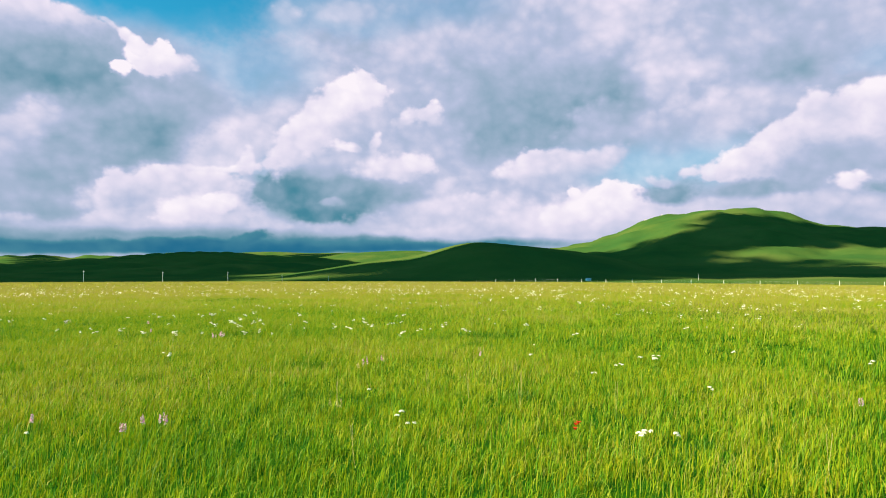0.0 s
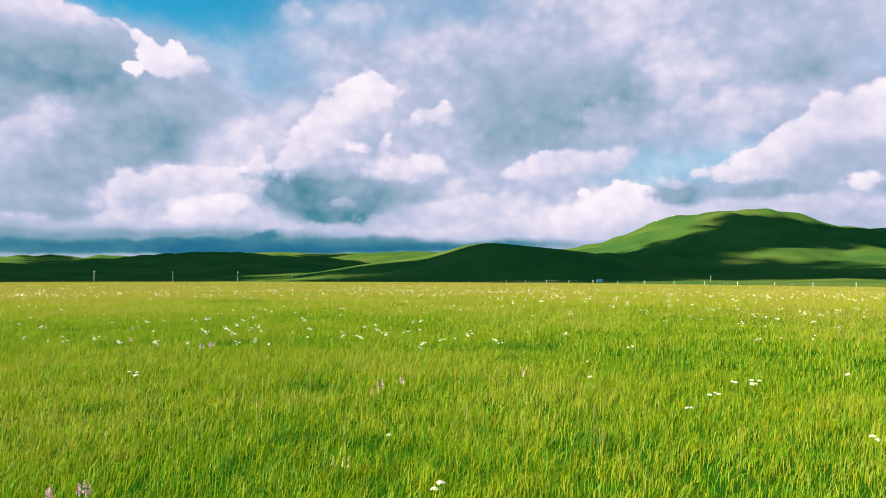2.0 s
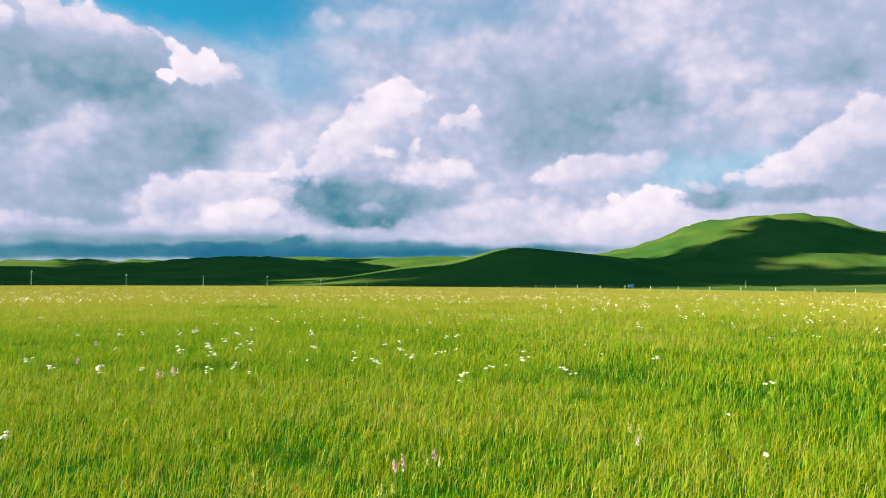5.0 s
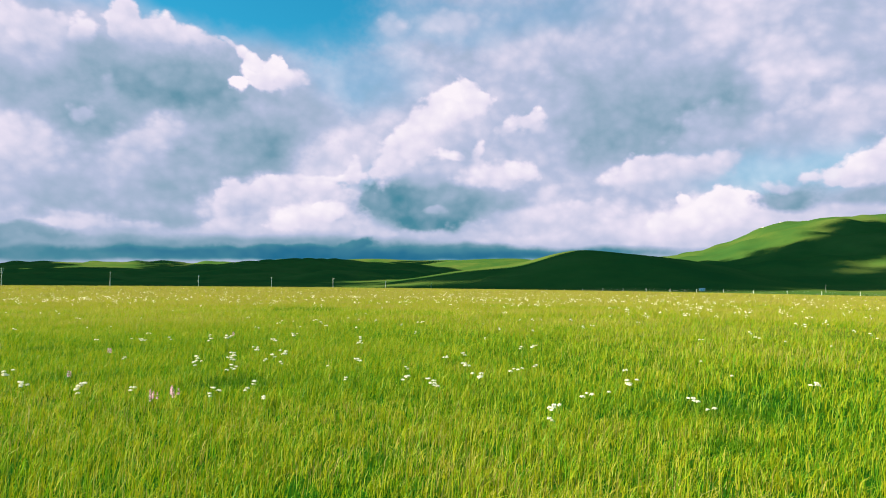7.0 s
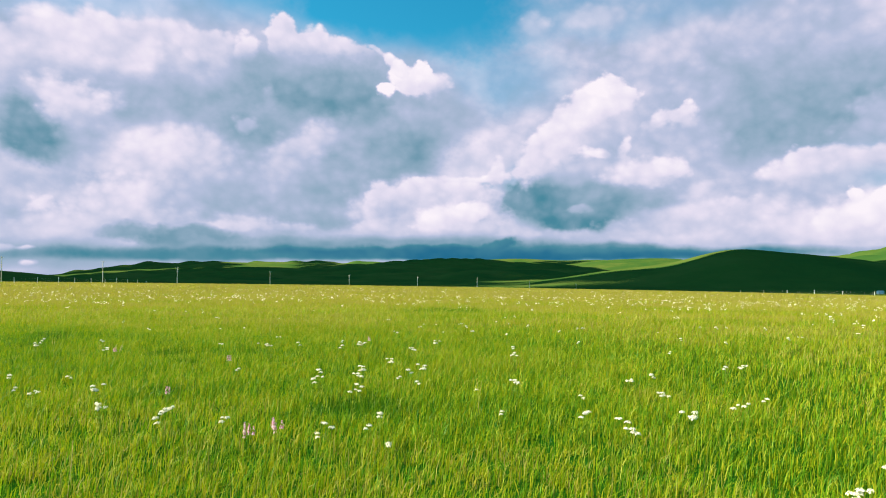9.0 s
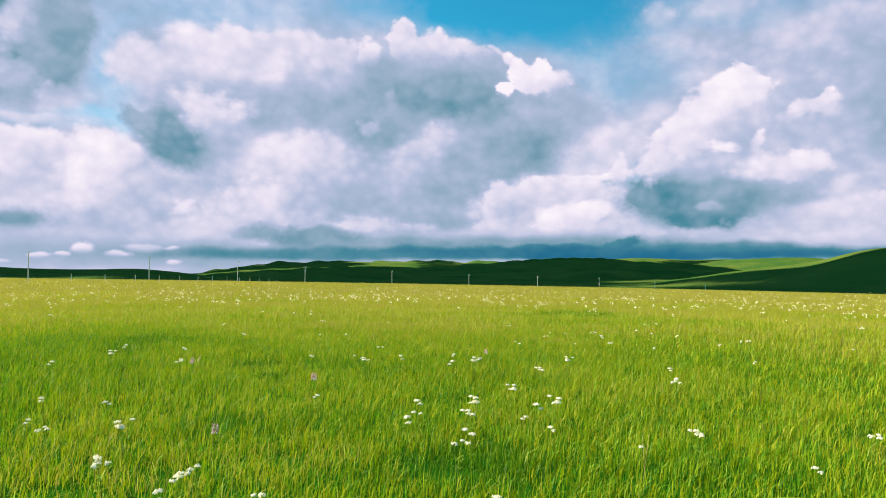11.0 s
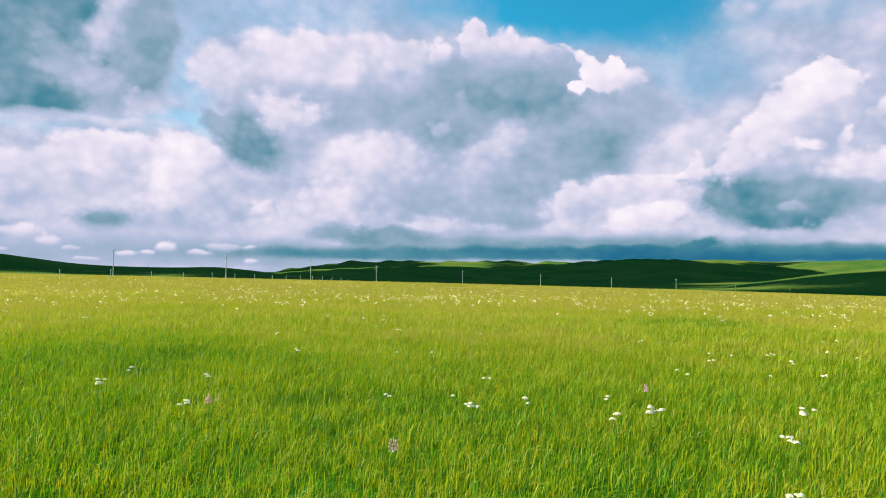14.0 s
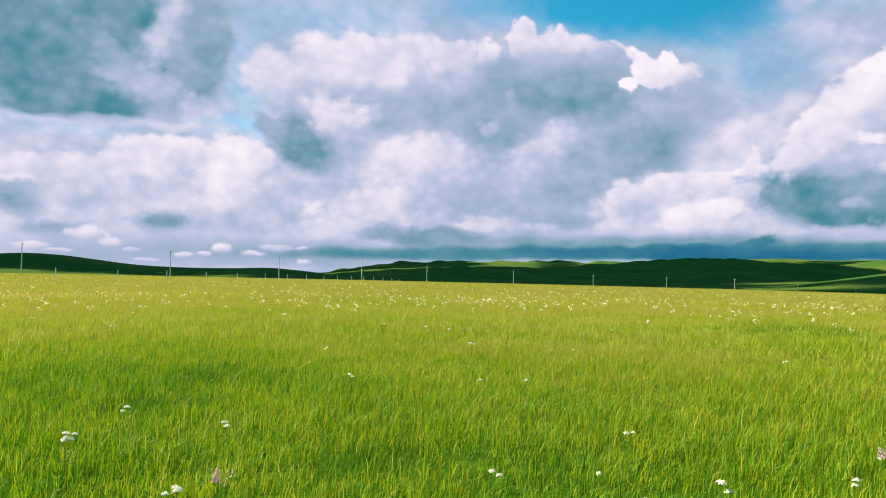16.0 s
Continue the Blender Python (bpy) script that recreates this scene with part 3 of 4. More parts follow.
PINK_PETAL = make_petal("pink_petals", (0.66, 0.22, 0.42), (0.90, 0.66, 0.72))
RED_PETAL = make_petal("red_petals", (0.62, 0.03, 0.012), (0.80, 0.07, 0.02))
STEM = make_petal("flower_stems", (0.14, 0.25, 0.010), (0.22, 0.33, 0.020))
SEED = make_petal("dry_seed_heads", (0.48, 0.40, 0.12), (0.66, 0.56, 0.22))
CONCRETE = make_paint("weathered_concrete", (0.42, 0.42, 0.38), (0.60, 0.60, 0.55), 0.9, 18.0)
WHITE_CONCRETE = make_paint("whitewashed_concrete", (0.62, 0.64, 0.58), (0.78, 0.78, 0.72), 0.9, 12.0)
WIRE = make_paint("galvanised_wire", (0.30, 0.31, 0.31), (0.42, 0.43, 0.43), 0.45, 60.0)
PORCELAIN = make_paint("insulator_porcelain", (0.55, 0.57, 0.58), (0.70, 0.72, 0.72), 0.25, 40.0, 0.5)
HUT_WHITE = make_paint("hut_plaster", (0.66, 0.67, 0.68), (0.80, 0.80, 0.80), 0.85, 3.0)
HUT_BLUE = make_paint("hut_blue_sheet", (0.30, 0.38, 0.50), (0.40, 0.48, 0.58), 0.5, 6.0)
SHRUB = make_petal("shrub_leaves", (0.02, 0.06, 0.012), (0.05, 0.11, 0.02))

# ---- the lie of the land ----
CENTRE = (-2.5, 7.0)
FIELD_EDGE = 300.0


def smooth(a, b, v):
    t = np.clip((v - a) / (b - a), 0.0, 1.0)
    return t * t * (3 - 2 * t)


def soft_max(a, b, k):
    h = np.clip(0.5 + 0.5 * (a - b) / k, 0.0, 1.0)
    return b + (a - b) * h + k * h * (1 - h)


def swell(az, top, at, left, right):
    return top * np.exp(-(((az - at) / np.where(az > at, left, right)) ** 2))


def ripple(x, y, size, seed):
    """Soft rolling noise of about +-1 made of a few crossing waves."""
    rng = np.random.RandomState(seed)
    total = 0.0
    for k in range(7):
        a, f, p = rng.uniform(0, 6.28), rng.uniform(0.6, 1.7) * 6.28 / size, rng.uniform(0, 6.28)
        total = total + np.sin((x * np.cos(a) + y * np.sin(a)) * f + p + 1.3 * np.sin((y * np.cos(a) - x * np.sin(a)) * f * 0.6 + 2 * p))
    return total / 7 * 1.6


def ridge(az, r, crest, distance, foot, back, low=-14.0):
    """One range of hills: rises from its foot to a crest seen at that many degrees, then falls away."""
    top = distance * np.tan(np.radians(crest)) + 1.2
    rise = smooth(0.0, 1.0, (r - foot) / (distance - foot)) ** 0.85
    fall = np.exp(-((np.maximum(r - distance, 0) / back) ** 2))
    return low + (top - low) * np.where(r < distance, rise, fall)


def ground_height(x, y):
    dx, dy = np.asarray(x, float) - CENTRE[0], np.asarray(y, float) - CENTRE[1]
    r = np.hypot(dx, dy)
    az = np.degrees(np.arctan2(-dx, dy))
    lean = np.clip(az, -90, 110)
    edge = -1.2 + 0.0128 * lean
    slope = (np.tan(np.radians(edge)) + 0.0038) * FIELD_EDGE / (FIELD_EDGE - 20)
    z = slope * (np.maximum(np.minimum(r, FIELD_EDGE) - 20, 0)) + 0.03 * ripple(x, y, 9.0, 3) * smooth(14, 30, r)
    z = z - 9.0 * smooth(FIELD_EDGE, FIELD_EDGE + 170, r)
    a = swell(az, 3.96, -6.22, 12.03, 13.99) + swell(az, 1.65, 8.74, 23.96, 8.64) + swell(az, 0.54, -2.22, 3.07, 2.88) - 2.5
    b = swell(az, 3.46, -14.64, 42.39, 8.34) + swell(az, 3.53, -22.46, 9.2, 5.72) + swell(az, 4.5, -32.57, 9.79, 20.3) - 2.5
    h = swell(az, 3.35, 18.4, 11.7, 10.6) + swell(az, 2.79, 38.9, 21.5, 13.5) + swell(az, 1.94, 6.4, 7.0, 5.0) - 2.5
    l = swell(az, 3.25, 69.2, 14.95, 9.5) + swell(az, 2.61, 51.4, 11.8, 12.5) - 2.5
    fine = 0.05 * np.sin(np.radians(az * 27 + 10)) + 0.03 * np.sin(np.radians(az * 61))
    peaks = 0.05 * np.sin(np.radians(az * 88 + 20)) + 0.045 * np.sin(np.radians(az * 141)) + 0.03 * np.sin(np.radians(az * 233 + 60))
    c = 0.98 + 0.26 * np.exp(-(((az - 12) / 9) ** 2)) - 1.3 * smooth(38, 53, az) + fine + peaks * smooth(16, 26, az)
    d = 0.86 + 0.30 * np.exp(-(((az - 4) / 6) ** 2)) - 1.3 * smooth(36, 50, az) + 0.10 * np.sin(np.radians(az * 23)) + fine
    gully = 1.0 + (0.035 * ripple(x, y, 260.0, 5) + 0.012 * ripple(x, y, 90.0, 6)) * (1 - smooth(1900, 2200, r))
    for crest, distance, foot, back in ((l, 900, 420, 260), (a, 820, 430, 240), (h, 1900, 700, 500), (b, 1700, 760, 600), (d, 2900, 2200, 300), (c, 3900, 3100, 500)):
        z = soft_max(z, ridge(az, r * gully, crest, distance, foot, back), 5.0 if distance < 1000 else 8.0)
    far_slopes = smooth(820, 1150, r) * (1 - smooth(1800, 2100, r))
    near_slopes = smooth(440, 560, r) * (1 - smooth(760, 860, r))
    z = z + far_slopes * (-2.5 + 4.5 * ripple(x, y, 170.0, 7) + 2.2 * ripple(x, y, 80.0, 8)) + near_slopes * (0.9 * ripple(x, y, 90.0, 9) + 0.4 * ripple(x, y, 45.0, 10))
    return z


def array_mesh(name, verts, quads, tris, mat, smooth_shade=False):
    """A large mesh straight from numpy arrays."""
    me = bpy.data.meshes.new(name)
    me.vertices.add(len(verts))
    me.vertices.foreach_set("co", np.ascontiguousarray(verts, np.float32).ravel())
    loops = np.concatenate([quads.ravel(), tris.ravel()]).astype(np.int32)
    starts = np.concatenate([np.arange(len(quads)) * 4, len(quads) * 4 + np.arange(len(tris)) * 3]).astype(np.int32)
    me.loops.add(len(loops))
    me.loops.foreach_set("vertex_index", loops)
    me.polygons.add(len(starts))
    me.polygons.foreach_set("loop_start", starts)
    if smooth_shade:
        me.polygons.foreach_set("use_smooth", np.ones(len(starts), bool))
    me.update(calc_edges=True)
    me.validate()
    me.materials.append(mat)
    return new(name, me)


def build_ground():
    rings = np.concatenate([[0.0], np.geomspace(1.5, 60, 26), np.geomspace(66, 300, 34)[0:], np.linspace(312, 1100, 70), np.linspace(1116, 2100, 76), np.linspace(2130, 4400, 60)])
    fan = np.concatenate([np.linspace(-55, 92, 560), np.linspace(94, 303, 90)])
    az, r = np.meshgrid(np.radians(fan), rings)
    x, y = CENTRE[0] - r * np.sin(az), CENTRE[1] + r * np.cos(az)
    verts = np.stack([x, y, ground_height(x, y)], -1).reshape(-1, 3)
    n, k = len(rings), len(fan)
    i, j = np.meshgrid(np.arange(n - 1), np.arange(k), indexing="ij")
    jn = (j + 1) % k
    quads = np.stack([i * k + j, (i + 1) * k + j, (i + 1) * k + jn, i * k + jn], -1).reshape(-1, 4)
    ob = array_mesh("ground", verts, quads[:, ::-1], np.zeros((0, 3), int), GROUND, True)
    return tagged(ob, "rolling green steppe meadow rising into grassy hills", "ground", kind="structure")


build_ground()


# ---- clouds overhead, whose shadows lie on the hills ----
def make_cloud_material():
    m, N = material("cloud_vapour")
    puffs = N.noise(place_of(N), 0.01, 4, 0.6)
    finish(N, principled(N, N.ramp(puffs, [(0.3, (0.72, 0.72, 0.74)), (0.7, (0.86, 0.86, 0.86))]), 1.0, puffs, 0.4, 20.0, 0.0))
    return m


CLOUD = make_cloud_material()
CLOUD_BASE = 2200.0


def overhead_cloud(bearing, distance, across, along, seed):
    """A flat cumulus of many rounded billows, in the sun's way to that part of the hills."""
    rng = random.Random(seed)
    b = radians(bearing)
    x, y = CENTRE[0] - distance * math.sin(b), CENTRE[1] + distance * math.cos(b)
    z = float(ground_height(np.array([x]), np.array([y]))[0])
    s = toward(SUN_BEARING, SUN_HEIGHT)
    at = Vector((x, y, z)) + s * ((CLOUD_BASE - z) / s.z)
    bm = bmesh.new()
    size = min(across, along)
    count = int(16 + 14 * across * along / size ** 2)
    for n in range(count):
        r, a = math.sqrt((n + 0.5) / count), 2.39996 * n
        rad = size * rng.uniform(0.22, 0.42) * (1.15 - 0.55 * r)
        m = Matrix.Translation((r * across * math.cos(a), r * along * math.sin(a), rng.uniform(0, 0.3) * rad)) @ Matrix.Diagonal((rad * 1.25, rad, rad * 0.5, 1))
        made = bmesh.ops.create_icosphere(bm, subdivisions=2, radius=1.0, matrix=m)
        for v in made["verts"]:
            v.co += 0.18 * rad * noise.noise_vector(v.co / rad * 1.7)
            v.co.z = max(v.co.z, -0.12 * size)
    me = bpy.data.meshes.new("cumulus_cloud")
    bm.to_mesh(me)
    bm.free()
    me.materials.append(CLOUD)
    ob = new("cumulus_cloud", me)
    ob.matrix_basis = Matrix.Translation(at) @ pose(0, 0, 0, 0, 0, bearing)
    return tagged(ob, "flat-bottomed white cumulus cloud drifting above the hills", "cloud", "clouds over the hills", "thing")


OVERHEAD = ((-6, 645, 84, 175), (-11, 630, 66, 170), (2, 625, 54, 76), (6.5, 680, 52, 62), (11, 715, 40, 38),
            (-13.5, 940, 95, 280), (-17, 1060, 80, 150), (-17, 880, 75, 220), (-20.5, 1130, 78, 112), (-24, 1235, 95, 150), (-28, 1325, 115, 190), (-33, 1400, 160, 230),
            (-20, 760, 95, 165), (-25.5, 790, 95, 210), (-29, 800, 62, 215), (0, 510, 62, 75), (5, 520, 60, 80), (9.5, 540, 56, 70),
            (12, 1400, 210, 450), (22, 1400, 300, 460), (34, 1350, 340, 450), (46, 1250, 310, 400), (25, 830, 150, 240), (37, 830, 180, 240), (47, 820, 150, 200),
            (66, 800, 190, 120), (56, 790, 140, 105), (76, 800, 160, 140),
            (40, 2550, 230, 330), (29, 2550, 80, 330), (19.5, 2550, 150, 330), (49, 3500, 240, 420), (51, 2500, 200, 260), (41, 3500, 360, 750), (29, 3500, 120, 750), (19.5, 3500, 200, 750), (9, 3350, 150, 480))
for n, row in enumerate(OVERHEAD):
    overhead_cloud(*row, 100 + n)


# ---- grass ----
def blades(name, xy, height, width, lean, levels, seed, label, mat):
    """Many blades in one mesh: each a tapered, bent strip of one or two pieces."""
    rng = np.random.RandomState(seed)
    n = len(xy)
    base = np.column_stack([xy, ground_height(xy[:, 0], xy[:, 1]) - 0.01])
    turn, bow = rng.uniform(0, 6.283, n), rng.normal(0, 1, n) * 1.2 + 0.3
    side = np.column_stack([np.cos(turn), np.sin(turn), np.zeros(n)]) * (width / 2)[:, None]
    out = np.column_stack([np.cos(bow), np.sin(bow), np.zeros(n)]) * (lean * height)[:, None]
    up = np.column_stack([np.zeros((n, 2)), height])
    tip = base + out + up * (1 - 0.35 * lean[:, None])
    if levels == 1:
        verts = np.stack([base - side, base + side, tip], 1).reshape(-1, 3)
        return tagged(array_mesh(name, verts, np.zeros((0, 4), int), np.arange(3 * n).reshape(-1, 3), mat), label, "grass", kind="stuff")
    mid = base + 0.28 * out + 0.55 * up
    verts = np.stack([base - side, base + side, mid + 0.85 * side, mid - 0.85 * side, tip], 1).reshape(-1, 3)
    k = 5 * np.arange(n)[:, None]
    return tagged(array_mesh(name, verts, k + [0, 1, 2, 3], k + [3, 2, 4], mat), label, "grass", kind="stuff")


PATH_A, PATH_B = np.array([0.0, 5.5]), np.array([-9.5, 19.0])


def from_path(xy):
    d = PATH_B - PATH_A
    t = np.clip(((xy - PATH_A) @ d) / (d @ d), 0, 1)
    return np.hypot(*(xy - PATH_A - t[:, None] * d).T)


def in_meadow(xy):
    """The part of the meadow that lies open to view: two wide wedges that meet along the way."""
    def az(x, y):
        return np.degrees(np.arctan2(x - xy[:, 0], xy[:, 1] - y))
    return (xy[:, 1] > 2.8) & (az(0.6, 0.0) > -36) & ((az(-1.8, 2.0) < 38) | (az(-5.0, 13.0) < 75) & (xy[:, 1] > 13.0))


def scatter(count, low, high, seed, behind=False):
    """Points spread over the ground between two distances from the middle of the meadow."""
    rng = np.random.RandomState(seed)
    reach = high + 9
    xy = np.column_stack([rng.uniform(-4.7 - reach, -4.7 + reach, count), rng.uniform(12.2 - reach, 12.2 + reach, count)])
    d = from_path(xy)
    return xy[(d >= low) & (d < high) & (in_meadow(xy) != behind)]


LUSH_PATCHES = [(-1.8, 9.4, 0.75), (-1.3, 7.2, 0.5), (-4.1, 13.7, 0.9), (-8.9, 31.2, 3), (-1.7, 9.1, 0.45), (-0.9, 7.0, 0.4), (-3.5, 8.2, 0.5), (-3.9, 14.0, 0.7), (-1.7, 10.9, 0.4), (0.5, 11.7, 0.5), (-3.8, 13.8, 0.7), (-5.8, 13.9, 0.8), (-8.5, 29.8, 3), (-1.2, 13.4, 0.5), (-4.0, 12.1, 0.4), (-11.6, 17.8, 0.5), (-10.7, 16.8, 0.8), (-8.6, 30.7, 2), (-9.0, 30.0, 3), (-8.2, 16.7, 0.7), (-12.4, 18.5, 0.7), (-7.3, 15.9, 0.5), (-5.3, 17.4, 0.5), (0.0, 12.7, 0.5), (0.9, 13.0, 1.3), (1.8, 5.1, 0.35), (0.8, 7.0, 0.5)]


def lushness(xy):
    """1 in the middle of a lush patch, 0 outside, with ragged rims."""
    rim = 0.3 * ripple(xy[:, 0], xy[:, 1], 0.9, 31)
    best = np.zeros(len(xy))
    for x, y, size in LUSH_PATCHES:
        best = np.maximum(best, 1.0 - (np.hypot(xy[:, 0] - x, (xy[:, 1] - y) * 0.9) / (0.8 * size)) + rim)
    return best


def sward(name, tufts_per_m2, per_tuft, spread, low, high, height, width, levels, seed, behind=False):
    reach = high + 9
    tufts = scatter(int(tufts_per_m2 * 4 * reach * reach), low, high, seed, behind)
    rng = np.random.RandomState(seed + 50)
    xy = np.repeat(tufts, per_tuft, 0) + rng.normal(0, spread, (len(tufts) * per_tuft, 2))
    n = len(xy)
    patch = 1.0 + 0.22 * ripple(xy[:, 0], xy[:, 1], 3.4, 11) + 0.14 * ripple(xy[:, 0], xy[:, 1], 1.1, 12)
    tall = np.repeat(rng.uniform(0.75, 1.25, len(tufts)), per_tuft)
    h = height * tall * patch * rng.uniform(0.45, 1.15, n)
    w = width * rng.uniform(0.6, 1.3, n)
    lean = np.abs(rng.normal(0.42, 0.32, n)).clip(0.02, 1.2)
    lush = lushness(xy) > rng.uniform(0.25, 0.75, n)
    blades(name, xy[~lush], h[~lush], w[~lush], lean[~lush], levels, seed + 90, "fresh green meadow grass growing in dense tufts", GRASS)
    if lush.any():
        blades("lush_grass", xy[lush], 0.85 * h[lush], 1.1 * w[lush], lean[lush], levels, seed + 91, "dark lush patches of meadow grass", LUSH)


sward("meadow_grass", 140, 13, 0.06, 0.0, 5.0, 0.140, 0.0049, 2, 1)
sward("meadow_grass", 60, 11, 0.085, 5.0, 11.0, 0.147, 0.0068, 2, 2)
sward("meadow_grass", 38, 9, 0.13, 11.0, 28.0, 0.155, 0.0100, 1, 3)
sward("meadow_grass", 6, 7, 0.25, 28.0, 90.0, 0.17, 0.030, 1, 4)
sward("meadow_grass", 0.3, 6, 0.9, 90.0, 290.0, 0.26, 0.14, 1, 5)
sward("meadow_grass", 14, 8, 0.16, 0.0, 16.0, 0.14, 0.024, 1, 6, True)


def tall_blades(tufts_per_m2, low, high, height, width, seed):
    """Thin pale blades and stalks that stand out above the rest."""
    reach = high + 9
    rng = np.random.RandomState(seed)
    tufts = scatter(int(tufts_per_m2 * 4 * reach * reach), low, high, seed)
    xy = np.repeat(tufts, 3, 0) + rng.normal(0, 0.03, (3 * len(tufts), 2))
    n = len(xy)
    blades("tall_grass", xy, height * rng.uniform(0.7, 1.3, n), width * rng.uniform(0.6, 1.3, n), np.abs(rng.normal(0.3, 0.25, n)), 2, seed + 1,
           "thin pale grass blades standing above the meadow", PALE)


tall_blades(24, 0.0, 5.0, 0.165, 0.0034, 501)
tall_blades(11, 5.0, 12.0, 0.175, 0.0052, 503)


# ---- helpers for things ----
def part(name, bm, mat, parent, label=""):
    """One mesh object under a thing or a part."""
    me = bpy.data.meshes.new(name)
    bm.to_mesh(me)
    bm.free()
    me.materials.append(mat)
    ob = new(name, me)
    ob.parent = parent
    return tagged(ob, label)


def root(name, at, label, category, group="", turn=0.0):
    ob = new(name)
    ob.empty_display_size = 0.1
    ob.matrix_basis = pose(*at, 0, 0, turn)
    return tagged(ob, label, category, group, "thing")


def tube(bm, points, radii, sides=5, cap=True):
    """A tapering tube along points."""
    rings = []
    for n, (p, rad) in enumerate(zip(points, radii)):
        p = Vector(p)
        along = (Vector(points[min(n + 1, len(points) - 1)]) - Vector(points[max(n - 1, 0)])).normalized()
        u = along.orthogonal().normalized()
        v = along.cross(u)
        rings.append([bm.verts.new(p + rad * (math.cos(6.2832 * k / sides) * u + math.sin(6.2832 * k / sides) * v)) for k in range(sides)])
    for lo, hi in zip(rings, rings[1:]):
        for k in range(sides):
            bm.faces.new((lo[k], lo[(k + 1) % sides], hi[(k + 1) % sides], hi[k]))
    if cap:
        bm.faces.new(rings[-1])
        bm.faces.new(rings[0][::-1])


def box(bm, size, at, bevel=0.0):
    made = bmesh.ops.create_cube(bm, size=1.0, matrix=Matrix.Translation(at) @ Matrix.Diagonal((*size, 1)))
    if bevel:
        edges = {e for v in made["verts"] for e in v.link_edges}
        bmesh.ops.bevel(bm, geom=list(edges), offset=bevel, segments=2, affect="EDGES")


def height_at(x, y):
    return float(ground_height(np.array([x]), np.array([y]))[0])


# ---- wildflowers ----
def floret(bm, at, size, normal, petals, rng, cup=0.35):
    """A small flower of a few broad petals round a raised middle."""
    normal = Vector(normal).normalized()
    u = normal.orthogonal().normalized()
    v = normal.cross(u)
    mid = bm.verts.new(Vector(at) + normal * size * 0.25)
    turn = rng.uniform(0, 6.28)
    rim = []
    for k in range(petals * 2):
        a = turn + 6.2832 * k / (petals * 2)
        far = size * (1.0 if k % 2 == 0 else 0.62)
        rim.append(bm.verts.new(Vector(at) + far * (math.cos(a) * u + math.sin(a) * v) + normal * size * cup * (0.3 if k % 2 == 0 else -0.2)))
    for k in range(len(rim)):
        bm.faces.new((mid, rim[k], rim[(k + 1) % len(rim)]))


def flat_head(bm, at, radius, rng):
    """A low-domed cluster of many white florets that face up and outward."""
    count = int(10 + radius * 420)
    for k in range(count):
        r, a = radius * math.sqrt((k + 0.5) / count), 2.4 * k + rng.uniform(-0.3, 0.3)
        p = Vector(at) + Vector((r * math.cos(a), r * math.sin(a), 0.008 - 0.22 * r * r / radius + rng.uniform(-0.005, 0.005)))
        floret(bm, p, rng.uniform(0.006, 0.0095), (0.9 * math.cos(a) * r / radius, 0.9 * math.sin(a) * r / radius, 1), 5, rng)


def leaf_strip(bm, base, out, up, width, steps=3):
    side = Vector((-out.y, out.x, 0)).normalized() * width
    last = None
    for k in range(steps + 1):
        t = k / steps
        p = base + out * t + up * (t - 0.5 * t * t)
        w = side * (math.sin(math.pi * (0.12 + 0.84 * t)))
        pair = (bm.verts.new(p - w), bm.verts.new(p + w))
        if last:
            bm.faces.new((last[0], last[1], pair[1], pair[0]))
        last = pair


def white_flower(seed, heads):
    rng = random.Random(seed)
    ob = root("white_wildflower", (0, 0, -50), "white flat-topped wildflower cluster standing in meadow grass", "wildflower", "white flowers of the meadow")
    for k in range(heads):
        a, d = rng.uniform(0, 6.28), (0.0 if heads == 1 else rng.uniform(0.018, 0.058))
        top = Vector((d * math.cos(a) * 1.5, d * math.sin(a) * 1.2, rng.uniform(0.215, 0.262)))
        bm = bmesh.new()
        tube(bm, [(top.x * 0.15, top.y * 0.15, -0.02), (top.x * 0.4, top.y * 0.4, top.z * 0.55), tuple(top)], [0.0028, 0.0022, 0.0016], 4)
        for n in range(3):
            t, b = rng.uniform(0.25, 0.7), rng.uniform(0, 6.28)
            leaf_strip(bm, Vector((top.x * t * 0.7, top.y * t * 0.7, top.z * t)), Vector((0.05 * math.cos(b), 0.05 * math.sin(b), 0)), Vector((0, 0, 0.03)), 0.005)
        part("stem", bm, STEM, ob)
        bm = bmesh.new()
        flat_head(bm, top, rng.uniform(0.016, 0.031), rng)
        part("flower_head", bm, WHITE_PETAL, ob)
    return ob


def spike_flower(seed, spikes, petal, label, tall):
    rng = random.Random(seed)
    ob = root("spike_wildflower", (0, 0, -50), label, "wildflower", "spiked flowers of the meadow")
    for k in range(spikes):
        a, d = rng.uniform(0, 6.28), rng.uniform(0.03, 0.11)
        top = Vector((d * math.cos(a), d * math.sin(a), tall * rng.uniform(0.85, 1.15)))
        bm = bmesh.new()
        tube(bm, [(top.x * 0.4, top.y * 0.4, -0.02), (top.x * 0.7, top.y * 0.7, top.z * 0.5), tuple(top)], [0.003, 0.0024, 0.0014], 4)
        part("stem", bm, STEM, ob)
        bm = bmesh.new()
        for n in range(15):
            t, b = n / 15, 2.4 * n + rng.uniform(-0.5, 0.5)
            r = rng.uniform(0.007, 0.016) * (1.15 - 0.6 * t)
            p = Vector((top.x, top.y, top.z - 0.065 * (1 - t) + rng.uniform(-0.006, 0.006))) + Vector((r * math.cos(b), r * math.sin(b), 0))
            floret(bm, p, rng.uniform(0.006, 0.0105) * (1.15 - 0.45 * t), (math.cos(b), math.sin(b), 0.5), 4, rng)
        part("flower_spike", bm, petal, ob)
    return ob


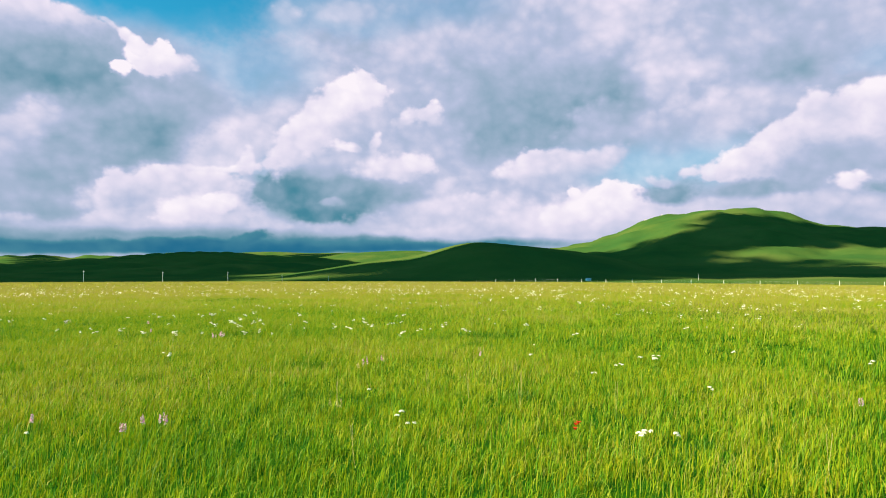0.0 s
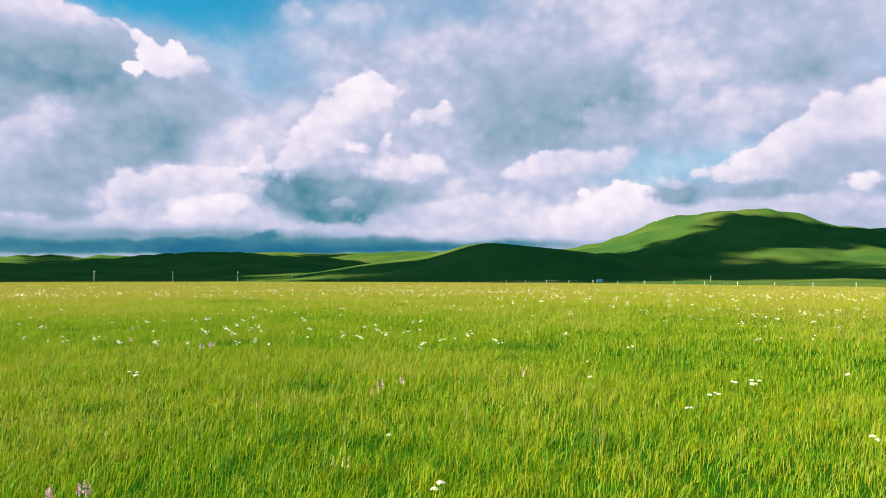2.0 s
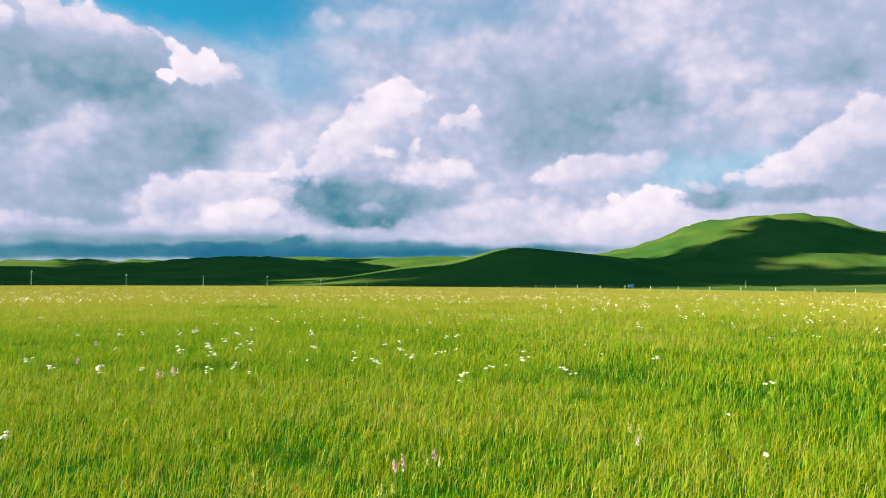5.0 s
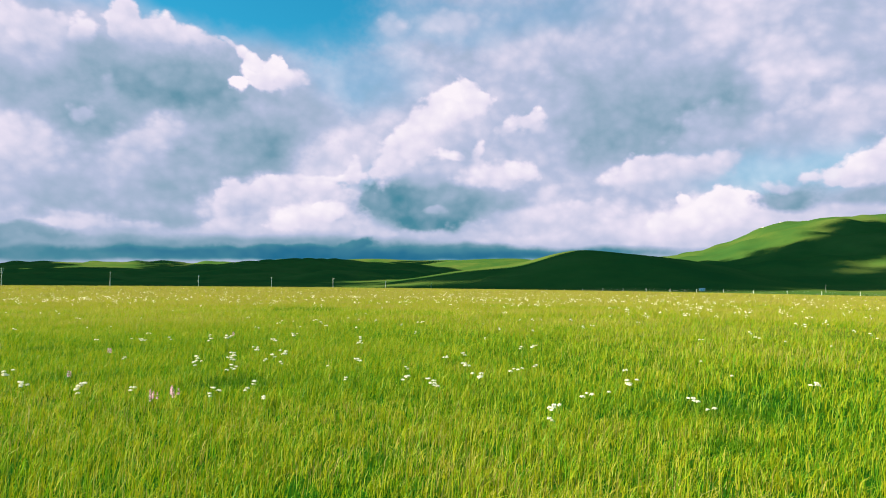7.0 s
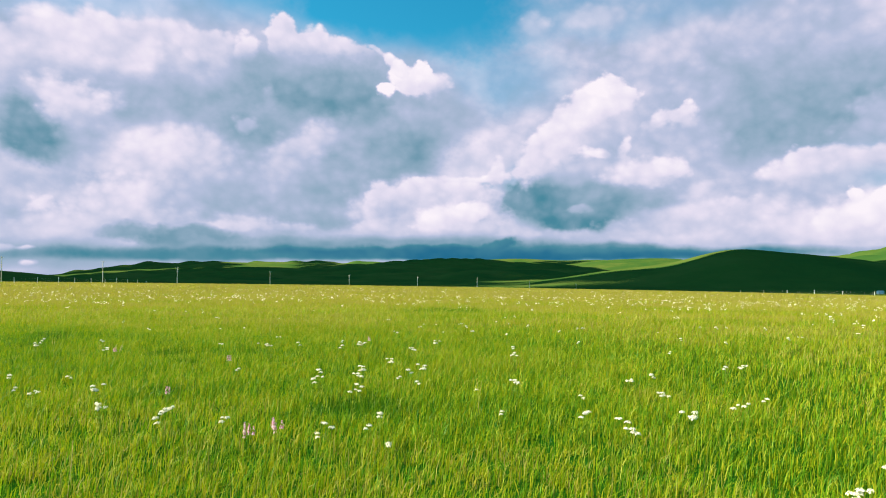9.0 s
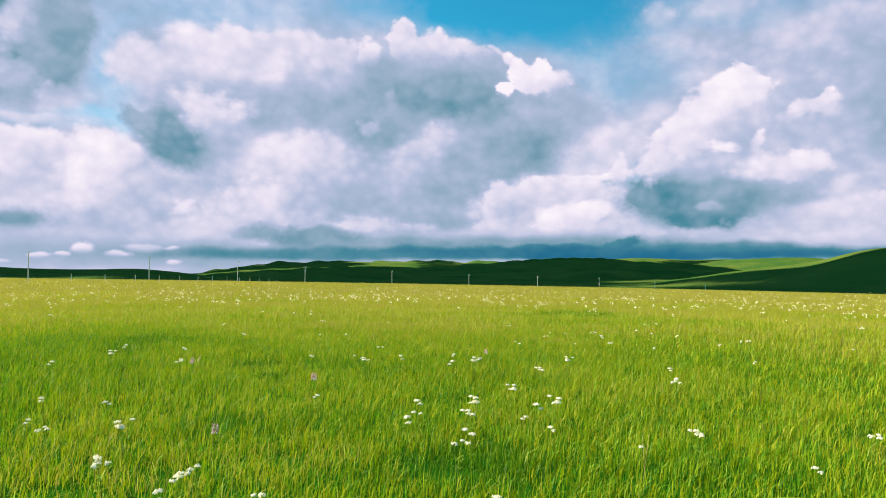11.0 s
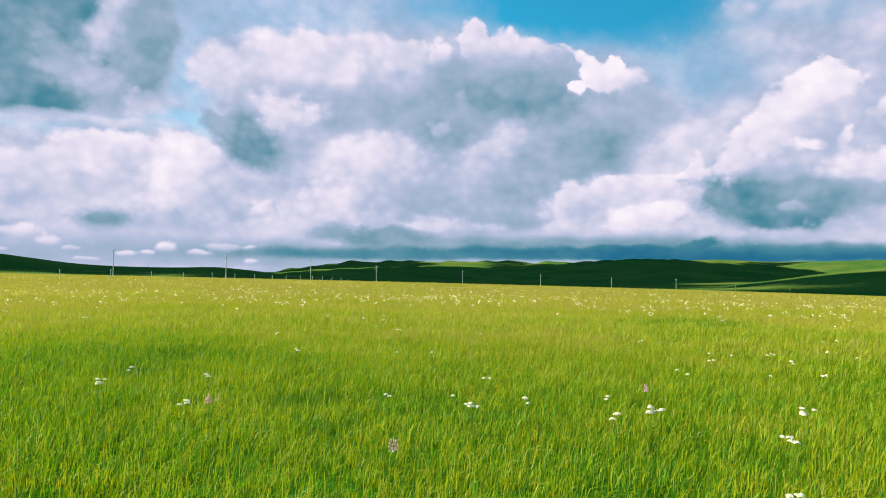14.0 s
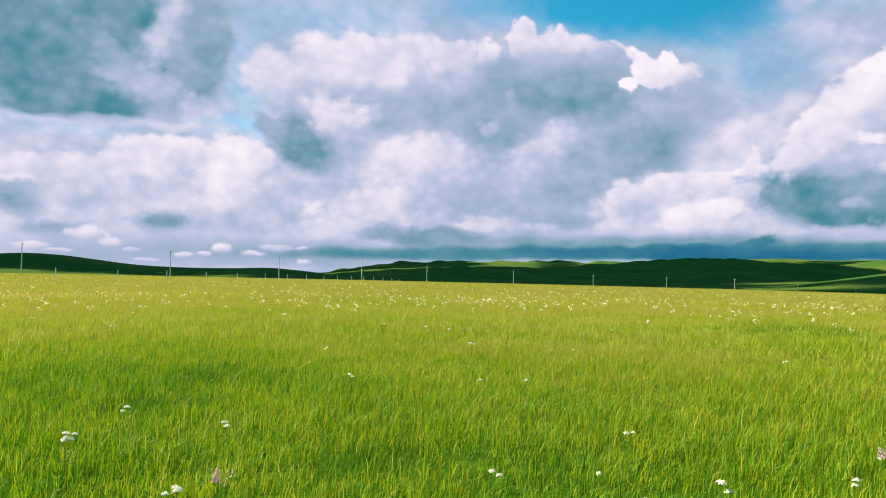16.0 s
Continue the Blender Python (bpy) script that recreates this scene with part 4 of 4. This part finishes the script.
def red_lily():
    rng = random.Random(5)
    ob = root("red_lily", (0, 0, -50), "small red-orange lily blooming among meadow grass", "wildflower")
    for n, (x, y, z) in enumerate(((0.0, 0.0, 0.265), (0.035, 0.01, 0.28), (0.012, -0.012, 0.235))):
        bm = bmesh.new()
        tube(bm, [(x * 0.2, y * 0.2, -0.02), (x * 0.6, y * 0.6, z * 0.6), (x, y, z - 0.01)], [0.003, 0.0025, 0.002], 4)
        for k in range(4):
            leaf_strip(bm, Vector((x * 0.5, y * 0.5, z * (0.3 + 0.15 * k))), Vector((0.05 * math.cos(k * 2.4), 0.05 * math.sin(k * 2.4), 0)), Vector((0, 0, 0.025)), 0.004)
        part("stem", bm, STEM, ob)
        bm = bmesh.new()
        for k in range(6):
            a = k * 1.047 + n
            leaf_strip(bm, Vector((x, y, z - 0.005)), Vector((0.032 * math.cos(a), 0.032 * math.sin(a), 0)), Vector((0, 0, 0.036)), 0.0115, 4)
        part("blossom", bm, RED_PETAL, ob)
    return ob


def seed_head(seed):
    rng = random.Random(seed)
    ob = root("grass_seed_head", (0, 0, -50), "tall dry grass stalk with a pale tan seed head", "grass stalk", "dry stalks of the meadow")
    for k in range(2):
        lean = Vector((rng.uniform(-0.05, 0.05), rng.uniform(-0.05, 0.05), rng.uniform(0.30, 0.38)))
        foot = Vector((rng.uniform(-0.02, 0.02), rng.uniform(-0.02, 0.02), -0.02))
        bm = bmesh.new()
        tube(bm, [foot, foot + lean * 0.55, foot + lean], [0.0018, 0.0015, 0.001], 4)
        part("stalk", bm, SEED, ob)
        bm = bmesh.new()
        for n in range(26):
            t, b = n / 26, 2.4 * n
            p = foot + lean * (0.68 + 0.34 * t)
            out = Vector((math.cos(b), math.sin(b), 0)) * 0.008 * (1.15 - 0.8 * t)
            leaf_strip(bm, p, out + Vector((0, 0, 0.006)), Vector((0, 0, 0.012)), 0.0022, 2)
        part("seed_plume", bm, SEED, ob)
    return ob


WHITE_FLOWERS_A = [(1.24, 4.61, 1.3), (1.50, 4.63, 0.9), (-2.81, 4.86, 0.5), (-0.25, 5.02, 0.6), (-0.31, 5.41, 0.9), (2.34, 6.30, 1), (-0.69, 6.47, 0.6), (1.49, 7.29, 0.5), (1.88, 7.84, 0.9), (4.65, 7.86, 1), (2.46, 8.40, 1.1), (2.28, 8.44, 0.7), (1.04, 8.82, 0.6), (3.57, 8.93, 0.8), (-3.50, 9.13, 1.1), (1.23, 9.99, 0.6), (2.07, 11.38, 0.9), (-0.67, 11.46, 0.9), (-0.67, 11.82, 1.2), (0.42, 11.93, 0.7), (-2.86, 12.01, 1), (-3.34, 12.05, 0.8), (-4.49, 12.12, 0.8), (0.37, 12.24, 1.1), (-4.07, 12.27, 0.8), (-5.09, 12.30, 1.2), (-4.59, 12.30, 1.1), (4.13, 12.30, 0.8), (-3.39, 12.32, 1), (-3.19, 12.34, 1), (-0.41, 12.41, 1), (-4.65, 12.47, 0.6)]
WHITE_FLOWERS_B = [(4.54, 12.48, 0.6), (-6.07, 12.61, 0.8), (-0.22, 12.63, 0.7), (-6.40, 12.69, 0.8), (-1.63, 12.70, 1.2), (-3.23, 12.71, 0.9), (-5.75, 12.91, 1.2), (-2.54, 13.06, 0.8), (-1.72, 13.09, 1), (0.00, 13.12, 1.2), (1.48, 13.16, 1.3), (-1.96, 13.22, 0.8), (-7.03, 13.23, 0.8), (-2.04, 13.31, 0.8), (-6.47, 13.38, 1), (-1.34, 13.39, 1.2), (-3.83, 13.50, 0.9), (0.97, 13.72, 0.7), (-1.03, 13.79, 1), (-3.89, 13.83, 1), (-2.09, 13.89, 0.8), (-2.95, 13.93, 0.6), (0.03, 13.96, 0.6), (-4.43, 13.97, 1), (-0.97, 13.99, 0.7), (-1.54, 14.10, 1.1), (-4.45, 14.12, 0.6), (-3.49, 14.12, 0.9), (-0.87, 14.20, 1), (-4.10, 14.21, 1.4), (-5.50, 14.33, 0.8), (-3.83, 14.36, 0.8)]
WHITE_FLOWERS_C = [(-2.72, 14.39, 1.1), (-4.64, 14.46, 1), (5.18, 14.46, 0.6), (-8.98, 14.55, 0.9), (-4.30, 14.70, 1.3), (-3.88, 14.76, 0.9), (-1.87, 14.86, 0.9), (0.93, 14.89, 0.5), (-3.83, 15.00, 1.2), (-1.70, 15.22, 0.9), (-7.95, 15.23, 1.1), (-9.23, 15.38, 1.1), (-4.34, 15.39, 1.1), (3.80, 15.82, 0.6), (-9.80, 16.04, 0.8), (-1.04, 16.05, 0.9), (-0.90, 16.08, 1.1), (6.13, 16.08, 0.9), (-8.90, 16.18, 0.9), (-7.12, 16.30, 0.7), (-6.40, 16.33, 1.2), (-3.25, 16.41, 1.1), (-4.50, 16.51, 1.2), (-6.77, 16.64, 0.6), (-5.52, 16.66, 1), (-6.32, 16.81, 0.9), (-5.39, 16.83, 1.6), (2.97, 16.83, 0.6), (-5.85, 17.21, 1), (-3.45, 17.28, 0.8), (-1.62, 17.30, 0.9), (2.60, 17.45, 0.6)]
WHITE_FLOWERS_D = [(1.46, 17.47, 0.7), (-7.01, 17.48, 0.7), (-4.60, 17.51, 1.1), (6.43, 17.80, 0.7), (-9.80, 18.06, 0.9), (2.39, 18.08, 0.8), (4.09, 18.11, 0.6), (-2.84, 18.28, 0.8), (-8.86, 18.62, 0.6), (-5.72, 18.85, 0.6), (4.29, 18.86, 0.9), (-8.55, 18.88, 0.7), (2.51, 18.97, 0.8), (-0.90, 18.98, 0.8), (-5.92, 19.15, 0.6), (-1.54, 19.28, 0.8), (-5.12, 19.32, 0.6), (-19.51, 19.34, 0.9), (-4.10, 19.35, 0.8), (-16.61, 19.41, 0.8), (-11.68, 19.44, 0.8), (4.31, 19.45, 0.9), (6.03, 19.52, 0.8), (-4.75, 19.60, 1), (-0.08, 19.93, 0.8), (-3.45, 20.12, 0.8), (-5.83, 20.13, 0.6), (0.09, 20.19, 0.7), (-1.90, 20.41, 0.7), (-5.15, 20.55, 0.8), (-5.80, 20.81, 0.6), (-3.28, 20.85, 0.8)]
WHITE_FLOWERS_E = [(7.13, 20.86, 0.9), (-3.15, 20.88, 0.8), (-6.05, 20.89, 0.6), (-5.47, 21.17, 0.8), (-10.79, 21.18, 0.8), (-4.21, 21.21, 0.9), (3.92, 21.22, 1), (1.06, 21.24, 0.7), (-9.43, 21.39, 0.7), (-4.64, 21.55, 0.6), (-20.06, 21.59, 0.9), (-7.19, 21.85, 0.5), (-1.02, 21.91, 0.8), (-1.30, 21.92, 0.8), (-4.97, 21.96, 0.6), (-0.24, 22.00, 0.8), (-0.80, 22.01, 0.8), (-13.88, 22.81, 0.6), (-12.45, 22.82, 0.9), (-12.98, 22.84, 0.7), (0.71, 23.41, 0.6), (-5.21, 23.51, 0.7), (-13.18, 23.75, 0.9), (-5.04, 23.79, 0.8), (-10.50, 24.65, 0.6), (-5.47, 27.31, 1)]
PINK_FLOWERS = [(-2.26, 5.11, 0.9), (-2.27, 5.38, 1.2), (-2.14, 5.50, 0.7), (-3.10, 5.50, 1), (3.36, 5.87, 0.8), (-0.96, 8.74, 0.8), (-0.78, 8.91, 0.8), (0.47, 9.30, 0.7), (-3.89, 12.24, 0.9), (-3.81, 12.42, 1.3), (-5.34, 13.24, 0.7), (-6.28, 15.28, 1.1), (-8.09, 15.53, 1.1), (-5.84, 18.10, 0.8)]
PALE_FLOWERS = [(-0.88, 5.82, 1), (-0.92, 8.12, 0.8), (-0.75, 8.65, 0.7), (0.48, 9.50, 0.8), (-8.09, 15.54, 1)]
RED_FLOWERS = [(0.86, 4.80, 1)]
SEED_HEADS = [(2.28, 4.33, 1), (-0.59, 4.73, 1), (1.50, 6.35, 0.8), (0.66, 6.39, 1), (-0.99, 6.65, 1.1), (-2.21, 6.83, 1), (0.22, 6.91, 1.2), (0.75, 7.08, 0.9), (-0.16, 7.19, 1), (-1.81, 7.57, 0.8), (0.74, 7.74, 0.9), (-4.21, 11.19, 1), (-2.95, 13.98, 0.8), (-9.51, 15.92, 0.8), (-1.03, 16.21, 0.8), (-7.95, 18.78, 1)]


def plant(masters, rows, seed):
    """Sets copies of the given plants on the ground at x, y with their sizes."""
    rng = random.Random(seed)
    for n, (x, y, size) in enumerate(rows):
        master = masters[rng.randrange(len(masters))] if not isinstance(masters, dict) else rng.choice(masters[min(masters, key=lambda k: abs(k - size))])
        m = pose(x, y, height_at(x, y), rng.uniform(-5, 5), rng.uniform(-5, 5), rng.uniform(0, 360))
        ob = copy_thing(master, m)
        ob.scale = (0.38 + 0.3 * size, 0.38 + 0.3 * size, 0.82 + 0.1 * size)


def retire(masters):
    """Takes the patterns out again once their copies stand."""
    for ob in masters:
        for o in [*ob.children_recursive, ob]:
            bpy.data.objects.remove(o)


whites = {0.6: [white_flower(11, 1), white_flower(12, 2)], 0.9: [white_flower(13, 3), white_flower(14, 2), white_flower(15, 3)],
          1.2: [white_flower(16, 5), white_flower(17, 6)], 1.6: [white_flower(18, 8)]}
for n, rows in enumerate((WHITE_FLOWERS_A, WHITE_FLOWERS_B, WHITE_FLOWERS_C, WHITE_FLOWERS_D, WHITE_FLOWERS_E)):
    plant(whites, rows, 20 + n)
pinks = [spike_flower(31, 3, PINK_PETAL, "pink orchid-like flower spikes standing in grass", 0.25), spike_flower(32, 5, PINK_PETAL, "pink orchid-like flower spikes standing in grass", 0.24)]
plant(pinks, PINK_FLOWERS, 33)
pales = [spike_flower(34, 3, SEED, "pale faded flower spikes standing in grass", 0.25)]
plant(pales, PALE_FLOWERS, 35)
lily = red_lily()
plant([lily], RED_FLOWERS, 36)
stalks = [seed_head(41), seed_head(42), seed_head(43)]
plant(stalks, SEED_HEADS, 44)
retire([w for v in whites.values() for w in v] + pinks + pales + stalks + [lily])


def far_flowers(name, per_m2, low, high, size, seed):
    """White flowers too far off to tell apart: clusters of small domed heads strewn in drifts."""
    rng = np.random.RandomState(seed)
    xy = scatter(int(per_m2 * 4 * (high + 9) ** 2), low, high, seed)
    drift = ripple(xy[:, 0], xy[:, 1], 6.0, 21) + 0.8 * ripple(xy[:, 0], xy[:, 1], 17.0, 22)
    xy = xy[drift + rng.uniform(-1.3, 1.3, len(xy)) > 0.15]
    heads = rng.randint(2, 7, len(xy))
    tall = np.repeat(rng.uniform(0.21, 0.31, len(xy)), heads)
    xy = np.repeat(xy, heads, 0) + rng.normal(0, 1.9 * size, (heads.sum(), 2))
    n, k = len(xy), 6
    z = ground_height(xy[:, 0], xy[:, 1]) + tall + rng.normal(0, 0.022, n)
    rad = size * rng.uniform(0.6, 1.3, n)
    ang = np.arange(k) * 6.2832 / k
    ring = np.stack([xy[:, :1] + rad[:, None] * np.cos(ang), xy[:, 1:] + rad[:, None] * np.sin(ang), np.repeat(z[:, None], k, 1) + rng.uniform(-0.006, 0.006, (n, k))], -1)
    top = np.column_stack([xy, z + rad * 0.5])[:, None]
    verts = np.concatenate([ring, top], 1).reshape(-1, 3)
    b = (k + 1) * np.arange(n)[:, None]
    i = np.arange(k)
    tris = np.stack([b + i, b + (i + 1) % k, b + k + 0 * i], -1).reshape(-1, 3)
    tagged(array_mesh(name, verts, np.zeros((0, 4), int), tris, WHITE_PETAL), "white wildflower heads strewn in drifts over the meadow", "wildflowers", kind="stuff")


far_flowers("distant_white_flowers", 0.45, 7.5, 11.5, 0.015, 64)
far_flowers("distant_white_flowers", 1.8, 11.5, 30.0, 0.017, 61)
far_flowers("distant_white_flowers", 0.38, 30.0, 60.0, 0.021, 62)
far_flowers("distant_white_flowers", 0.06, 60.0, 120.0, 0.026, 63)

# ---- fences, power line, hut ----
def fence(name, start, heading, spacing, count, tall, label):
    x0, y0 = start
    ob = root(name, (x0, y0, height_at(x0, y0)), label, "fence", "fences along the pasture")
    rng = random.Random(count)
    step = (math.cos(radians(heading)) * spacing, math.sin(radians(heading)) * spacing)
    bm = bmesh.new()
    box(bm, (0.12, 0.12, tall + 0.4), (0, 0, tall / 2 - 0.2), 0.02)
    tube(bm, [(0, 0, tall - 0.01), (0, 0, tall + 0.04)], [0.055, 0.025], 6)
    first = part("post", bm, WHITE_CONCRETE, ob)
    tops = []
    for n in range(count):
        x, y = x0 + n * step[0] + rng.uniform(-0.2, 0.2), y0 + n * step[1] + rng.uniform(-0.2, 0.2)
        at = Vector((x - x0, y - y0, height_at(x, y) - height_at(x0, y0)))
        post = first if n == 0 else new("post", first.data)
        post.parent = ob
        post.matrix_basis = Matrix.Translation(at) @ pose(0, 0, 0, rng.uniform(-2, 2), rng.uniform(-2, 2), heading + rng.uniform(-6, 6)) @ Matrix.Diagonal((1, 1, rng.uniform(0.92, 1.06), 1))
        tops.append(at)
    for level in (0.35, 0.75, 1.15):
        bm = bmesh.new()
        tube(bm, [t + Vector((0, 0, level * tall / 1.5)) for t in tops], [0.004] * count, 4)
        part("wire", bm, WIRE, ob)
    return ob


fence("pasture_fence", (-115.4, 61.2), 119, 15.0, 16, 1.6, "wire fence on whitewashed concrete posts across the pasture")
fence("pasture_fence", (133.0, 218.0), 131, 12.7, 20, 1.5, "wire fence on pale concrete posts along the field edge")


def power_pole(x, y, turn, double=False):
    ob = root("power_pole", (x, y, height_at(x, y)), "tall grey concrete power pole with crossarm" if not double else "grey concrete corner pole with two crossarms", "power pole", "power line", turn)
    bm = bmesh.new()
    tube(bm, [(0, 0, -0.5), (0, 0, 4.0), (0, 0, 8.6)], [0.17, 0.14, 0.105], 10)
    part("shaft", bm, CONCRETE, ob)
    for level in ((8.15, 7.3) if double else (8.15,)):
        bm = bmesh.new()
        box(bm, (1.5, 0.09, 0.09), (0, 0.12, level), 0.01)
        arm = part("crossarm", bm, WIRE, ob)
        for k in (-0.68, 0.68) + ((0.0,) if not double else ()):
            bm = bmesh.new()
            z = level + 0.05 if k else 8.6
            tube(bm, [(k, 0.12 if k else 0, z), (k, 0.12 if k else 0, z + 0.08), (k, 0.12 if k else 0, z + 0.16), (k, 0.12 if k else 0, z + 0.24)], [0.03, 0.075, 0.05, 0.03], 8)
            part("insulator", bm, PORCELAIN, arm)
    if double:
        bm = bmesh.new()
        box(bm, (0.55, 0.5, 0.75), (0, -0.35, 6.5), 0.05)
        part("transformer", bm, WIRE, ob, "grey transformer box")
    return ob


for n in range(-1, 4):
    power_pole(-216.8 - 1.57 * n, 96.0 + 45.0 * n, 2)
power_pole(-223.1, 275.9, 60, True)
for n in range(1, 7):
    pole = power_pole(-223.1 + 23.8 * n, 275.9 + 38.2 * n, -32)
    if n > 4:
        pole.scale = (1, 1, 0.72 if n == 5 else 0.5)
power_pole(166.0, 470.0, 20).scale = (0.7, 0.7, 0.5)


def hut(x, y, turn):
    ob = root("herder_hut", (x, y, height_at(x, y)), "small white herder hut with a blue sheet roof", "hut", turn=turn)
    bm = bmesh.new()
    box(bm, (4.4, 3.2, 3.4), (0, 0, 0.9), 0.03)
    wall = part("wall", bm, HUT_WHITE, ob)
    bm = bmesh.new()
    pts = [(-2.5, -1.9, 2.6), (2.5, -1.9, 2.6), (2.5, 0, 3.4), (-2.5, 0, 3.4), (-2.5, 1.9, 2.6), (2.5, 1.9, 2.6)]
    v = [bm.verts.new(p) for p in pts] + [bm.verts.new((p[0], p[1], p[2] - 0.1)) for p in pts]
    for f in ((0, 1, 2, 3), (3, 2, 5, 4), (6, 9, 8, 7), (9, 10, 11, 8), (0, 6, 7, 1), (4, 5, 11, 10), (0, 3, 9, 6), (3, 4, 10, 9), (1, 7, 8, 2), (2, 8, 11, 5)):
        bm.faces.new([v[k] for k in f])
    part("roof", bm, HUT_BLUE, ob)
    for name, size, at in (("door", (0.9, 0.08, 2.0), (-1.0, -1.62, 1.0)), ("window", (0.9, 0.08, 0.8), (0.9, -1.62, 1.5))):
        bm = bmesh.new()
        box(bm, size, at, 0.015)
        part(name, bm, HUT_BLUE, ob)
    return ob


hut(97.0, 483.0, 10).scale = (0.72, 0.72, 0.55)


def shrub(seed, wide, tall):
    rng = random.Random(seed)
    ob = root("low_shrub", (0, 0, -50), "low dark green shrub beyond the fence", "shrub", "shrubs beyond the fence")
    bm = bmesh.new()
    for k in range(7):
        a = rng.uniform(0, 6.28)
        tube(bm, [(0, 0, -0.1), (0.2 * wide * math.cos(a), 0.2 * wide * math.sin(a), 0.4 * tall), (0.4 * wide * math.cos(a), 0.4 * wide * math.sin(a), 0.8 * tall)], [0.03, 0.02, 0.008], 4)
    part("branches", bm, STEM, ob)
    bm = bmesh.new()
    for k in range(260):
        a, r, z = rng.uniform(0, 6.28), math.sqrt(rng.random()), rng.random()
        p = Vector((0.5 * wide * r * math.cos(a) * (1.1 - 0.5 * z), 0.5 * wide * r * math.sin(a) * (1.1 - 0.5 * z), tall * (0.1 + 0.9 * z * (1 - 0.4 * r))))
        leaf_strip(bm, p, Vector((0.12 * math.cos(a), 0.12 * math.sin(a), 0)), Vector((0, 0, 0.12)), 0.04, 2)
    part("foliage", bm, SHRUB, ob)
    return ob


bushes = [shrub(71, 1.8, 0.9), shrub(72, 2.6, 1.0)]
for n, (bearing, distance) in enumerate(((-20.7, 292), (-21.2, 289), (-22.6, 290), (-23.1, 291), (-25.0, 288), (-25.6, 290), (-26.1, 287), (-28.4, 286), (-29.6, 289))):
    b = radians(bearing)
    x, y = CENTRE[0] - distance * math.sin(b), CENTRE[1] + distance * math.cos(b)
    copy_thing(bushes[n % 2], pose(x, y, height_at(x, y), 0, 0, 47 * n))
retire(bushes)


# ---- rocks along the crest of the big hill ----
STONE = make_paint("pale_lichened_rock", (0.30, 0.29, 0.26), (0.46, 0.45, 0.42), 0.95, 0.6)


def rock(bearing, distance, size, seed):
    rng = random.Random(seed)
    b = radians(bearing)
    x, y = CENTRE[0] - distance * math.sin(b), CENTRE[1] + distance * math.cos(b)
    bm = bmesh.new()
    bmesh.ops.create_icosphere(bm, subdivisions=3, radius=1.0)
    for v in bm.verts:
        v.co *= 1 + 0.35 * noise.noise(v.co * 1.6 + Vector((seed, 0, 0))) + 0.12 * noise.noise(v.co * 4.5)
    me = bpy.data.meshes.new("rock_outcrop")
    bm.to_mesh(me)
    bm.free()
    me.materials.append(STONE)
    ob = new("rock_outcrop", me)
    ob.matrix_basis = pose(x, y, height_at(x, y) - 0.1 * size, 0, 0, rng.uniform(0, 360)) @ Matrix.Diagonal((size * 1.6, size, size * 0.6, 1))
    return tagged(ob, "pale weathered rock outcrop on the grassy hilltop", "rock", "rocks along the hilltop", "thing")


for n, (bearing, size) in enumerate(((-14.6, 1.6), (-14.9, 2.2), (-15.3, 1.5), (-15.9, 2.6), (-16.2, 1.8), (-16.8, 2.8), (-17.1, 2.0), (-17.5, 1.5), (-13.9, 1.4))):
    rock(bearing, 1560 + 22 * (n % 3), size, 300 + n)
